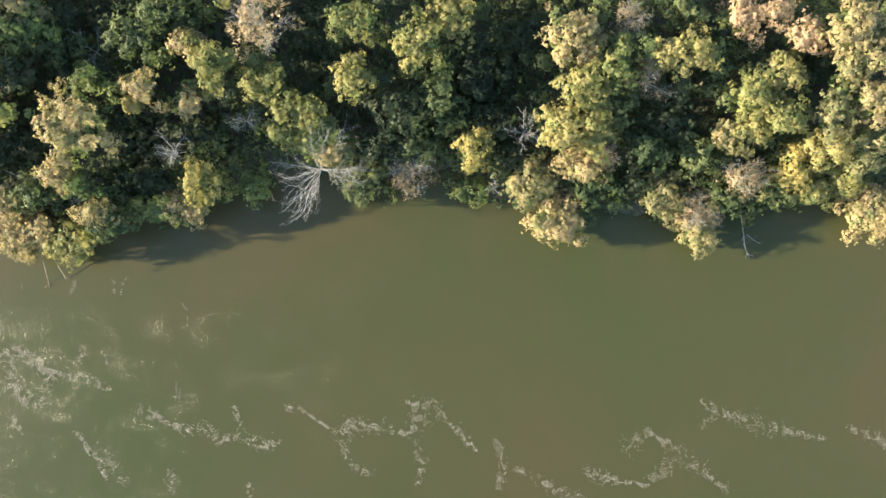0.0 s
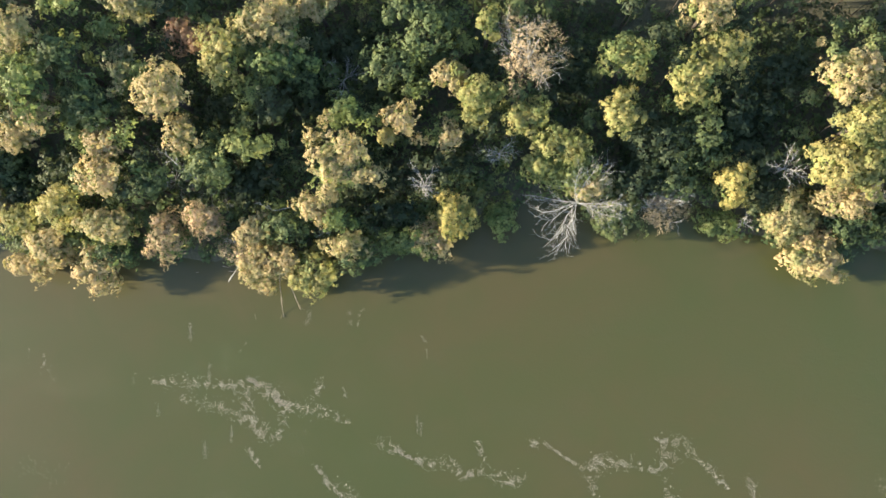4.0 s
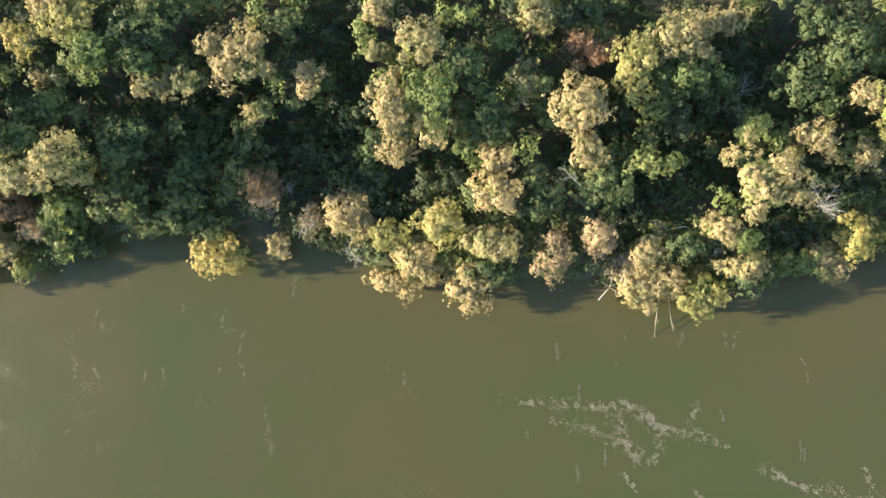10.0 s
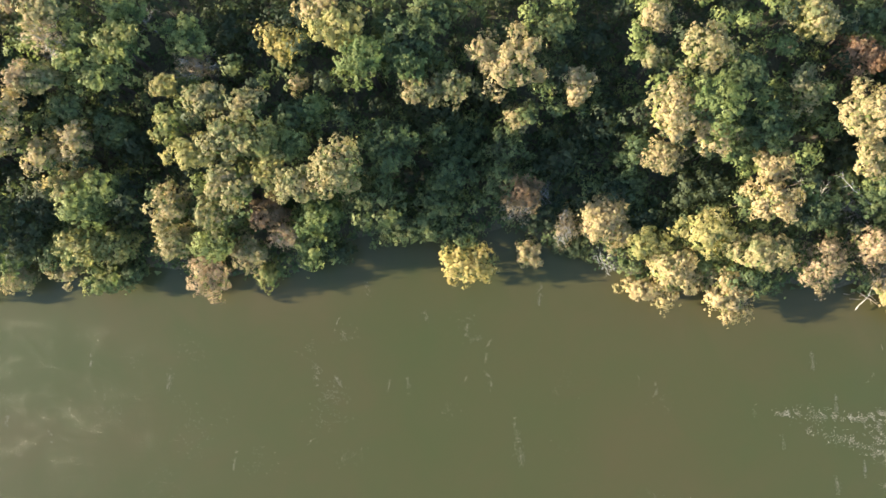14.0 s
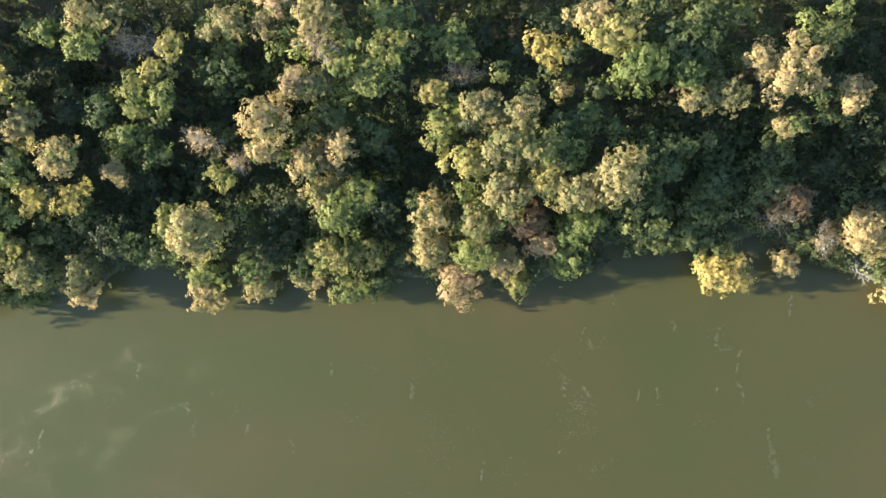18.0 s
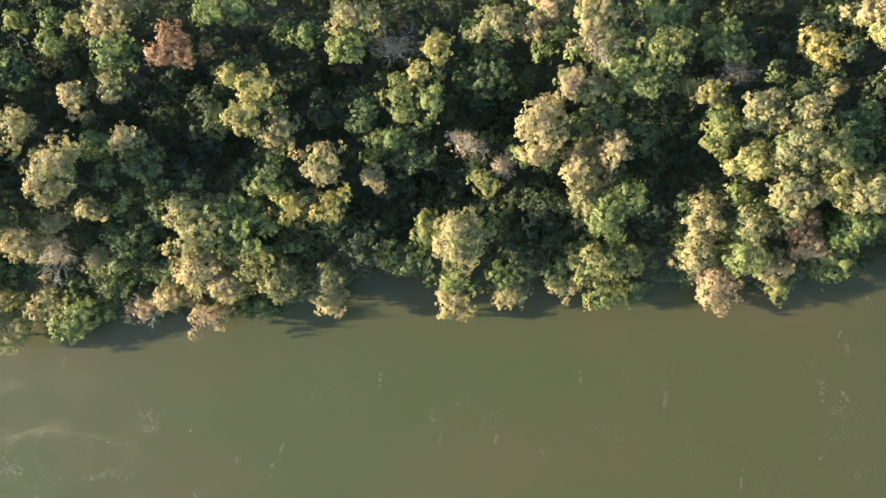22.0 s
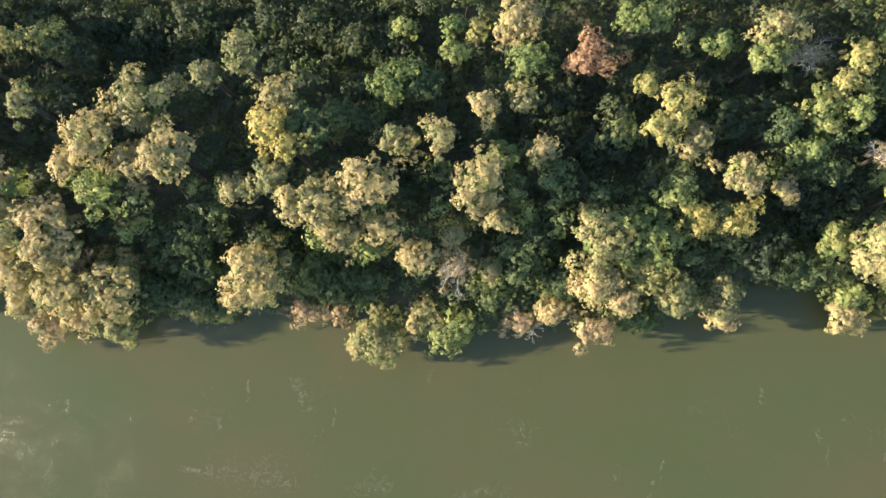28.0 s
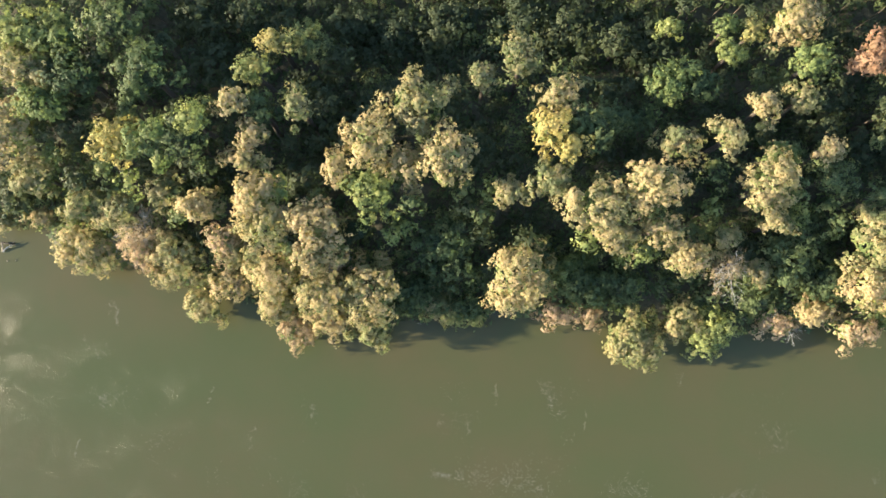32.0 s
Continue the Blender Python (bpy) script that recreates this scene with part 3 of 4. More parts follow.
tree(-61.0, 42.8, 10.1, 4.3, 5.2, "deep")
tree(-61.1, 31.8, 12.5, 2.4, 2.9, "lime")
tree(-64.4, 16.5, 12.4, 2.7, 1.8, "olive")
tree(-65.4, 7.7, 6.9, 4.4, 4.4, "yellow")
tree(-65.8, 46.7, 15.0, 3.3, 2.0, "olive")
tree(-67.2, 34.9, 9.3, 5.3, 4.4, "deep")
tree(-67.4, 37.1, 12.3, 4.2, 3.3, "green")
tree(-67.6, 41.8, 13.0, 5.1, 3.8, "deep")
tree(-69.0, 13.7, 10.3, 3.4, 2.1, "green")
tree(-70.2, 8.9, 6.4, 2.4, 2.9, "straw")
tree(-70.5, 38.5, 16.2, 4.8, 3.6, "lime")
tree(-72.0, 42.9, 17.1, 5.6, 4.4, "olive")
tree(-72.1, 32.3, 13.4, 3.8, 3.4, "deep")
tree(-73.7, 7.9, 5.0, 3.4, 4.7, "straw")
tree(-73.7, 40.0, 15.4, 5.0, 4.6, "green")
tree(-73.9, 22.7, 8.8, 4.4, 4.4, "deep")
tree(-74.0, 13.2, 9.6, 2.6, 2.6, "olive")
tree(-74.5, 9.2, 6.3, 4.1, 3.1, "straw")
tree(-74.7, 34.1, 12.8, 3.2, 2.4, "lime")
tree(-75.6, 25.5, 13.2, 4.8, 2.3, "lime")
tree(-76.7, 10.6, 6.5, 3.7, 2.8, "tan")
tree(-76.8, 20.1, 8.9, 3.4, 4.3, "deep")
tree(-78.9, 38.5, 17.3, 3.4, 5.2, "yellow")
tree(-80.2, 32.1, 9.9, 5.2, 4.3, "deep")
tree(-80.7, 22.7, 12.0, 4.2, 3.3, "green")
tree(-81.2, 13.5, 9.6, 2.3, 1.8, "rose")
tree(-81.8, 20.9, 11.1, 4.1, 3.3, "green")
tree(-82.1, 23.3, 11.0, 3.4, 2.0, "lime")
tree(-82.1, 14.6, 11.4, 2.1, 1.7, "rose")
tree(-84.2, 41.4, 13.4, 3.2, 2.4, "rust")
tree(-84.6, 26.2, 14.4, 2.4, 3.1, "olive")
tree(-85.2, 28.0, 8.9, 3.4, 3.4, "deep")
tree(-85.9, 47.4, 13.4, 3.2, 2.4, "green")
tree(-86.8, 31.7, 18.7, 4.0, 4.4, "olive")
tree(-86.8, 42.7, 13.3, 2.3, 2.9, "rust")
tree(-88.1, 11.3, 9.9, 3.6, 3.6, "rose")
tree(-90.5, 18.5, 11.4, 3.2, 2.4, "green")
tree(-93.3, 45.3, 16.6, 3.2, 1.8, "olive")
tree(-93.4, 46.0, 15.5, 3.8, 3.4, "yellow")
tree(-94.5, 35.6, 15.0, 2.2, 3.3, "olive")
tree(-97.1, 8.3, 7.3, 4.6, 2.0, "green")
tree(-97.4, 12.3, 10.7, 4.5, 3.1, "straw")
tree(-97.6, 19.4, 13.1, 4.0, 3.5, "straw")
tree(-97.6, 24.9, 12.5, 3.1, 3.1, "olive")
tree(-99.5, 30.3, 15.1, 3.2, 4.8, "green")
tree(-100.5, 6.3, 5.5, 4.0, 4.3, "straw")
tree(-101.7, 26.8, 11.7, 4.1, 2.5, "lime")
tree(-102.8, 31.5, 12.8, 2.9, 2.4, "green")
tree(-103.5, 36.9, 16.9, 3.1, 3.1, "green")
tree(-103.7, 22.4, 8.2, 3.4, 3.4, "deep")
tree(-105.6, 15.1, 10.3, 3.7, 3.7, "yellow")
tree(-107.7, 28.3, 15.5, 3.2, 2.4, "olive")
tree(-107.9, 21.3, 7.9, 4.3, 3.4, "deep")
tree(-108.1, 32.1, 18.8, 4.6, 4.5, "lime")
tree(-109.0, 9.3, 6.0, 4.0, 4.9, "straw")
tree(-110.1, 39.8, 19.1, 3.9, 3.5, "olive")
tree(-112.9, 5.6, 3.7, 3.4, 1.7, "straw")
tree(-113.1, 25.8, 10.8, 2.7, 3.0, "olive")
tree(-113.7, 31.1, 17.5, 3.8, 4.8, "olive")
tree(-114.1, 12.8, 5.9, 3.8, 2.7, "yellow")
tree(-114.2, 16.8, 5.3, 3.5, 2.6, "deep")
tree(-116.2, 39.0, 14.9, 1.8, 1.6, "olive")
tree(-116.2, 26.3, 9.5, 2.5, 2.9, "green")
tree(-116.6, 44.6, 15.9, 3.2, 2.0, "olive")
tree(-117.2, 21.7, 6.9, 3.8, 3.8, "green")
tree(-119.7, 20.7, 6.2, 5.2, 3.5, "deep")
tree(-120.5, 15.7, 7.3, 4.5, 4.3, "straw")
tree(-121.5, 31.4, 9.8, 5.1, 5.1, "deep")
tree(-125.0, 42.7, 12.1, 5.0, 4.2, "deep")
tree(-125.1, 11.8, 3.1, 3.1, 1.8, "deep")
tree(-126.3, 14.5, 5.7, 1.9, 2.4, "tan")
tree(-126.7, 34.7, 13.6, 2.6, 3.3, "olive")
tree(-127.9, 25.4, 7.7, 5.2, 5.2, "deep")
tree(-129.9, 16.5, 5.9, 4.4, 3.5, "deep")
tree(-130.2, 43.6, 14.0, 2.0, 1.6, "yellow")
tree(-131.0, 42.9, 14.0, 4.1, 2.5, "green")
tree(-131.6, 9.9, 3.8, 1.9, 2.1, "olive")
tree(-133.8, 17.3, 7.0, 3.3, 2.1, "tan")
tree(-133.9, 19.0, 11.0, 3.2, 2.3, "rust")
tree(-135.1, 30.0, 10.1, 1.7, 1.7, "olive")
tree(-136.5, 25.6, 10.9, 3.4, 3.4, "green")
tree(-136.7, 37.0, 17.0, 4.8, 5.0, "olive")
tree(-136.9, 20.4, 10.5, 2.5, 2.5, "green")
tree(-140.7, 34.6, 9.2, 5.2, 3.5, "deep")
tree(-140.9, 38.6, 15.3, 2.4, 2.0, "olive")
tree(-141.1, 7.8, 5.4, 4.6, 3.5, "amber")
tree(-143.7, 27.4, 9.1, 5.2, 4.3, "green")
tree(-144.5, 12.8, 5.7, 6.3, 2.9, "green")
tree(-144.7, 21.7, 10.6, 4.2, 5.1, "green")
tree(-145.7, 33.1, 14.8, 3.7, 2.4, "olive")
tree(-147.1, 16.7, 9.2, 4.3, 4.3, "green")
tree(-149.0, 31.1, 10.6, 6.0, 4.3, "deep")
tree(-149.2, 43.6, 15.9, 4.9, 2.4, "green")
tree(-150.6, 31.7, 15.1, 2.4, 1.6, "olive")
tree(-151.3, 13.0, 7.4, 5.7, 2.8, "green")
tree(-151.6, 34.8, 16.2, 3.2, 2.4, "lime")
tree(-152.8, 39.0, 17.3, 4.9, 4.9, "green")
tree(-154.1, 23.0, 15.3, 4.2, 4.9, "green")
tree(-156.0, 15.6, 12.2, 5.0, 5.0, "green")
tree(-158.3, 35.6, 18.2, 3.6, 4.0, "lime")
tree(-160.9, 19.1, 19.7, 3.6, 4.3, "olive")
tree(-162.5, 39.7, 17.8, 4.4, 3.0, "yellow")
tree(-162.9, 8.0, 5.4, 3.5, 2.2, "deep")
tree(-164.4, 13.4, 11.3, 3.8, 3.4, "lime")
tree(-165.7, 42.6, 16.4, 3.2, 2.0, "olive")
tree(-165.9, 16.4, 17.4, 3.2, 3.2, "olive")
tree(-165.9, 27.7, 14.1, 2.8, 2.5, "lime")
tree(-166.0, 9.4, 7.9, 3.8, 3.8, "lime")
tree(-168.0, 26.8, 15.0, 3.3, 3.3, "green")
tree(-168.6, 32.9, 11.5, 1.5, 1.2, "olive")
tree(-168.6, 22.2, 16.2, 3.2, 2.8, "lime")
tree(-170.1, 41.9, 14.1, 5.0, 2.9, "deep")
tree(-170.1, 9.7, 8.2, 2.2, 2.2, "rose")
tree(-170.3, 17.8, 17.1, 3.2, 3.2, "yellow")
tree(-171.8, 21.7, 17.8, 3.2, 3.2, "yellow")
tree(-171.8, 38.2, 14.1, 3.2, 2.9, "amber")
tree(-172.6, 12.8, 11.2, 3.5, 2.5, "rust")
tree(-173.0, 3.7, 4.2, 1.8, 2.0, "yellow")
tree(-174.8, 27.5, 17.2, 2.8, 2.8, "olive")
tree(-175.8, 6.8, 8.4, 3.0, 2.6, "olive")
tree(-176.2, 15.9, 16.9, 4.0, 3.2, "olive")
tree(-176.3, 22.0, 19.3, 4.6, 3.9, "olive")
tree(-180.2, 8.1, 10.3, 3.4, 3.0, "lime")
tree(-180.2, 12.1, 13.1, 3.7, 3.3, "olive")
tree(-180.6, 27.7, 16.9, 3.2, 2.8, "olive")
tree(-181.7, 41.4, 10.0, 2.6, 3.5, "deep")
tree(-181.9, 19.9, 17.2, 4.0, 2.4, "yellow")
tree(-182.4, 2.8, 5.1, 3.4, 4.1, "rose")
tree(-184.0, 34.0, 13.9, 3.3, 2.2, "tan")
tree(-185.8, 37.9, 14.9, 3.2, 3.3, "lime")
tree(-186.4, 24.3, 15.9, 2.9, 2.9, "yellow")
tree(-186.9, 7.7, 9.7, 3.4, 3.0, "olive")
tree(-187.0, 12.6, 12.6, 3.5, 3.5, "olive")
tree(-188.4, 30.0, 14.9, 2.5, 1.6, "yellow")
tree(-194.2, 14.1, 11.1, 3.6, 5.1, "deep")
tree(-195.0, 2.1, 4.2, 2.0, 2.5, "green")
tree(-195.0, 22.4, 10.0, 3.5, 3.5, "deep")
tree(-195.2, 35.5, 18.0, 3.9, 3.4, "yellow")
tree(-195.2, 41.1, 16.0, 3.7, 2.5, "lime")
tree(-197.3, 6.2, 8.2, 3.5, 3.1, "yellow")
tree(-198.2, 31.5, 16.6, 4.9, 3.3, "lime")
tree(-198.2, 24.4, 12.2, 5.1, 3.4, "green")
tree(-198.3, 14.6, 12.1, 3.8, 3.4, "lime")
tree(-199.4, 0.8, 5.2, 3.5, 2.9, "yellow")
tree(-201.0, 21.3, 14.9, 1.9, 2.7, "olive")
tree(-201.4, 12.6, 12.2, 3.6, 4.2, "lime")
tree(-202.2, 5.8, 9.7, 3.5, 3.9, "yellow")
tree(-202.2, 35.0, 17.6, 2.9, 4.9, "lime")
tree(-203.2, 20.5, 12.6, 3.4, 4.2, "olive")
tree(-203.2, 26.1, 14.6, 2.5, 3.3, "green")
tree(-203.5, 14.5, 11.6, 3.6, 3.2, "olive")
tree(-204.6, 5.6, 8.0, 3.3, 3.3, "lime")
tree(-205.1, 35.2, 18.6, 2.7, 2.7, "tan")
tree(-205.8, 39.2, 19.8, 3.2, 2.9, "olive")
tree(-206.1, 1.7, 5.2, 2.8, 2.0, "olive")
tree(-206.3, 18.7, 14.2, 2.2, 3.1, "olive")
tree(-206.6, 29.3, 17.6, 3.1, 2.8, "olive")
tree(-207.3, 3.7, 6.9, 2.8, 2.4, "green")
tree(-208.4, 29.5, 18.3, 1.7, 1.7, "rose")
tree(-209.4, 12.9, 9.5, 5.0, 5.0, "deep")
tree(-211.7, 5.9, 9.3, 4.8, 4.8, "deep")
tree(-211.9, 23.6, 18.2, 3.8, 3.7, "olive")
tree(-212.0, 41.2, 17.5, 3.1, 1.9, "rose")
tree(-212.5, 19.6, 15.1, 2.2, 1.6, "olive")
tree(-213.6, 38.2, 16.4, 2.0, 2.3, "olive")
tree(-213.9, 27.3, 8.7, 3.4, 5.9, "deep")
tree(-214.0, -0.1, 4.4, 2.8, 2.4, "straw")
tree(-215.0, 2.4, 5.7, 3.0, 2.6, "lime")
tree(-216.8, 18.5, 11.4, 1.6, 1.6, "tan")
tree(-219.0, 38.0, 17.3, 3.5, 3.0, "olive")
tree(-219.3, 15.8, 11.7, 2.4, 1.4, "yellow")
tree(-220.3, 32.0, 14.7, 5.6, 4.0, "green")
tree(-220.8, 39.3, 12.6, 4.1, 2.0, "green")
tree(-221.1, 27.5, 9.9, 5.0, 4.2, "deep")
tree(-222.4, 21.0, 13.4, 2.4, 1.9, "tan")
tree(-222.4, 7.2, 14.5, 3.9, 5.0, "straw")
tree(-223.1, -1.9, 4.6, 2.6, 2.8, "straw")
tree(-223.2, 1.2, 6.0, 2.8, 2.8, "lime")
tree(-224.7, 16.2, 8.7, 5.1, 4.2, "deep")
tree(-227.6, 34.3, 16.3, 2.1, 3.1, "yellow")
tree(-227.7, 26.6, 15.9, 2.0, 2.0, "lime")
tree(-227.7, 8.8, 10.6, 1.8, 3.3, "yellow")
tree(-229.6, 11.6, 7.6, 3.4, 2.5, "deep")
tree(-230.0, 30.0, 15.8, 1.2, 2.2, "yellow")
tree(-230.1, 4.0, 7.5, 3.7, 2.8, "green")
tree(-230.2, 18.2, 12.8, 3.2, 2.0, "green")
tree(-231.8, 4.9, 7.4, 3.2, 3.2, "green")
tree(-232.4, 26.2, 16.1, 2.2, 4.3, "yellow")
tree(-233.4, 21.0, 14.3, 3.0, 2.4, "lime")
tree(-233.5, 15.4, 9.9, 5.0, 3.3, "deep")
tree(-234.4, 35.0, 14.7, 3.2, 2.4, "tan")
tree(-235.2, 30.3, 11.5, 3.3, 3.3, "deep")
tree(-236.0, 15.5, 11.6, 1.8, 1.6, "olive")
tree(-237.2, 6.7, 10.3, 5.8, 5.0, "deep")
tree(-237.3, 23.9, 14.6, 2.0, 3.2, "green")
tree(-239.9, 37.4, 18.0, 3.3, 2.3, "olive")
tree(-240.7, 33.8, 16.9, 3.3, 3.0, "lime")
tree(-242.1, 11.0, 12.4, 3.1, 3.1, "amber")
tree(-242.2, -3.6, 5.5, 1.9, 2.1, "straw")
tree(-242.6, -0.3, 7.9, 2.2, 4.1, "olive")
tree(-243.2, 8.8, 9.8, 3.3, 3.3, "green")
tree(-243.2, 16.8, 16.1, 3.3, 3.5, "olive")
tree(-244.3, 25.0, 12.9, 3.3, 3.3, "deep")
tree(-247.1, 35.7, 15.0, 2.1, 1.9, "lime")
tree(-248.0, 6.2, 8.0, 4.2, 3.4, "green")
tree(-248.5, 10.6, 12.2, 2.6, 3.1, "amber")
tree(-248.7, 31.2, 11.6, 4.2, 3.3, "deep")
tree(-249.7, -0.7, 9.3, 3.8, 3.7, "straw")
tree(-249.9, 21.4, 15.0, 2.1, 3.0, "olive")
tree(-251.8, 13.5, 13.2, 2.8, 2.0, "lime")
tree(-253.0, 25.8, 17.7, 2.6, 3.6, "yellow")
tree(-254.2, -4.4, 2.6, 3.9, 1.9, "lime")
tree(-254.4, 2.2, 10.4, 4.3, 3.5, "yellow")
tree(-255.2, 22.3, 16.5, 2.2, 2.5, "yellow")
tree(-256.7, 7.2, 13.5, 4.9, 5.7, "lime")
tree(-256.9, 37.6, 17.0, 1.7, 1.7, "lime")
tree(-257.6, 28.8, 16.0, 1.6, 1.6, "yellow")
tree(-257.9, -2.1, 9.4, 3.0, 2.3, "olive")
tree(-260.4, 36.9, 18.3, 2.3, 2.0, "lime")
tree(-260.6, 22.6, 13.4, 3.2, 3.2, "green")
tree(-261.4, -7.0, 6.7, 3.4, 2.2, "rose")
tree(-261.5, 25.1, 14.3, 2.4, 2.0, "deep")
tree(-261.8, 0.0, 11.2, 3.8, 3.9, "straw")
tree(-262.1, 6.8, 14.1, 4.8, 5.0, "straw")
tree(-263.1, 20.0, 11.7, 4.2, 3.3, "deep")
tree(-265.8, 31.7, 18.5, 3.5, 3.5, "rust")
tree(-267.1, 0.7, 8.3, 2.9, 3.4, "green")
tree(-267.5, -4.4, 5.3, 3.2, 2.1, "straw")
tree(-268.7, 28.2, 12.1, 4.2, 3.3, "deep")
tree(-269.3, 23.2, 11.3, 4.2, 3.4, "deep")
tree(-270.0, 15.0, 15.2, 3.2, 3.5, "green")
tree(-270.8, 7.1, 10.1, 4.2, 4.2, "green")
tree(-271.8, 18.0, 16.6, 2.0, 1.6, "olive")
tree(-272.5, -6.5, 3.9, 3.7, 1.9, "rose")
tree(-273.9, 2.7, 9.9, 4.2, 4.2, "green")
tree(-274.4, 30.4, 17.9, 3.2, 2.8, "lime")
tree(-274.8, 25.6, 15.8, 2.1, 2.1, "olive")
tree(-276.4, 36.9, 17.4, 4.0, 3.2, "olive")
tree(-276.7, -3.3, 6.2, 3.8, 2.4, "green")
tree(-277.3, 7.9, 13.6, 1.6, 1.6, "olive")
tree(-277.3, 17.6, 14.4, 2.8, 2.8, "lime")
tree(-277.8, 1.1, 9.4, 1.3, 2.1, "olive")
tree(-279.4, 4.1, 8.7, 4.3, 3.4, "deep")
tree(-280.6, 12.2, 20.0, 3.7, 5.0, "olive")
tree(-280.6, 23.9, 16.1, 1.6, 2.1, "olive")
tree(-282.2, 35.3, 14.9, 1.5, 1.8, "yellow")
tree(-282.9, -8.1, 6.1, 4.0, 4.2, "lime")
tree(-283.1, 1.2, 11.8, 2.2, 2.8, "tan")
tree(-283.5, 5.5, 11.8, 2.0, 1.3, "olive")
tree(-285.1, 32.0, 15.2, 2.0, 1.6, "lime")
tree(-285.9, 36.1, 14.8, 1.8, 1.5, "lime")
tree(-286.3, 18.6, 18.6, 2.0, 2.5, "olive")
tree(-287.5, -7.1, 5.5, 2.7, 3.4, "straw")
tree(-288.7, 2.3, 12.4, 2.9, 2.8, "olive")
tree(-289.6, 27.5, 16.0, 2.8, 3.2, "green")
tree(-292.3, 17.8, 16.8, 3.2, 2.4, "olive")
tree(-292.4, 11.6, 12.1, 5.0, 5.0, "deep")
tree(-293.2, 36.5, 12.4, 2.1, 1.7, "lime")
tree(-293.8, 5.7, 16.1, 3.2, 2.4, "olive")
tree(-294.4, 26.3, 16.8, 3.9, 3.4, "lime")
tree(-294.5, -10.7, 5.6, 4.4, 5.2, "straw")
tree(-294.8, 35.1, 10.7, 5.2, 5.2, "deep")
tree(-295.3, 16.5, 12.1, 4.2, 3.3, "deep")
tree(-296.3, 11.3, 19.7, 4.6, 4.2, "olive")
tree(-297.4, -2.1, 6.4, 3.8, 2.8, "green")
tree(-299.1, 21.6, 14.3, 3.7, 2.5, "green")
tree(-300.2, 4.6, 14.8, 4.0, 2.2, "olive")
tree(-300.5, 34.8, 11.3, 3.4, 3.0, "deep")
tree(-300.9, -7.2, 2.5, 1.8, 1.5, "rose")
tree(-301.5, 21.9, 14.1, 2.9, 3.3, "green")
tree(-302.4, -2.4, 6.1, 6.7, 3.4, "green")
tree(-302.7, 8.4, 19.4, 5.6, 4.5, "olive")
tree(-304.0, 18.8, 17.7, 2.8, 3.2, "green")
tree(-304.6, 0.0, 6.3, 3.8, 3.3, "lime")
tree(-306.3, -7.1, 2.5, 4.0, 1.8, "rose")
tree(-306.5, 20.2, 18.0, 2.4, 2.4, "green")
tree(-307.7, 16.0, 17.9, 2.5, 2.0, "amber")
tree(-308.9, 37.3, 10.9, 5.2, 4.4, "deep")
tree(-309.4, 23.4, 18.6, 3.2, 2.8, "olive")
tree(-310.2, 11.9, 17.6, 3.2, 2.8, "olive")
tree(-310.2, 0.4, 8.5, 2.6, 4.3, "green")
tree(-310.9, 18.5, 19.4, 3.1, 3.1, "amber")
tree(-313.4, -2.2, 13.4, 4.9, 6.3, "straw")
tree(-314.9, 39.1, 10.9, 5.2, 4.4, "deep")
tree(-315.8, 10.0, 15.0, 2.8, 1.8, "olive")
tree(-315.8, 28.6, 18.8, 2.9, 3.2, "olive")
tree(-320.7, 16.6, 14.1, 3.3, 4.1, "deep")
tree(-320.7, 25.9, 17.3, 1.8, 2.0, "olive")
tree(-321.4, -7.4, 3.6, 3.9, 2.0, "green")
tree(-321.6, -8.4, 2.6, 3.9, 2.4, "yellow")
tree(-322.9, 4.8, 9.8, 4.3, 2.9, "green")
tree(-323.2, -0.4, 8.5, 2.9, 4.3, "green")
tree(-324.4, -7.9, 2.6, 2.6, 1.4, "olive")
tree(-325.2, 13.7, 19.7, 3.8, 5.2, "olive")
tree(-326.1, -6.9, 3.5, 2.9, 2.4, "olive")
tree(-326.4, 2.2, 10.3, 5.0, 4.2, "green")
tree(-326.4, 37.8, 10.8, 4.4, 3.5, "deep")
tree(-327.8, 35.6, 10.3, 4.3, 4.3, "deep")
tree(-328.2, -6.0, 4.5, 4.1, 2.5, "green")
tree(-330.0, 21.0, 20.0, 5.3, 4.5, "olive")
tree(-330.4, -6.3, 6.1, 4.3, 4.3, "green")
tree(-331.6, 12.4, 16.6, 4.0, 3.2, "olive")
tree(-334.8, 35.3, 10.2, 5.2, 4.3, "deep")
tree(-335.5, -12.3, 6.4, 2.8, 2.3, "straw")
tree(-335.7, -5.5, 11.6, 5.0, 5.1, "straw")
tree(-336.0, 8.1, 16.9, 4.3, 3.8, "lime")
tree(-336.1, 15.4, 20.0, 3.5, 4.5, "olive")
tree(-339.3, 3.6, 9.2, 3.4, 2.1, "deep")
tree(-341.2, 11.9, 15.8, 2.0, 2.8, "olive")
tree(-341.5, -2.1, 8.5, 2.1, 1.7, "tan")
tree(-341.9, 35.8, 10.2, 5.2, 3.5, "deep")
tree(-342.6, -10.6, 6.5, 3.6, 2.7, "straw")
tree(-343.2, -6.5, 11.6, 4.3, 3.6, "straw")
tree(-343.3, -0.0, 13.8, 4.9, 4.1, "olive")
tree(-343.6, 29.4, 11.8, 3.4, 2.5, "deep")
tree(-344.6, 3.1, 15.0, 4.4, 4.4, "straw")
tree(-345.6, 21.4, 12.1, 4.2, 5.1, "deep")
tree(-346.2, 10.9, 12.1, 5.0, 3.3, "deep")
tree(-346.9, 19.8, 18.5, 1.4, 3.1, "olive")
tree(-347.8, -12.8, 4.3, 3.1, 2.9, "rose")
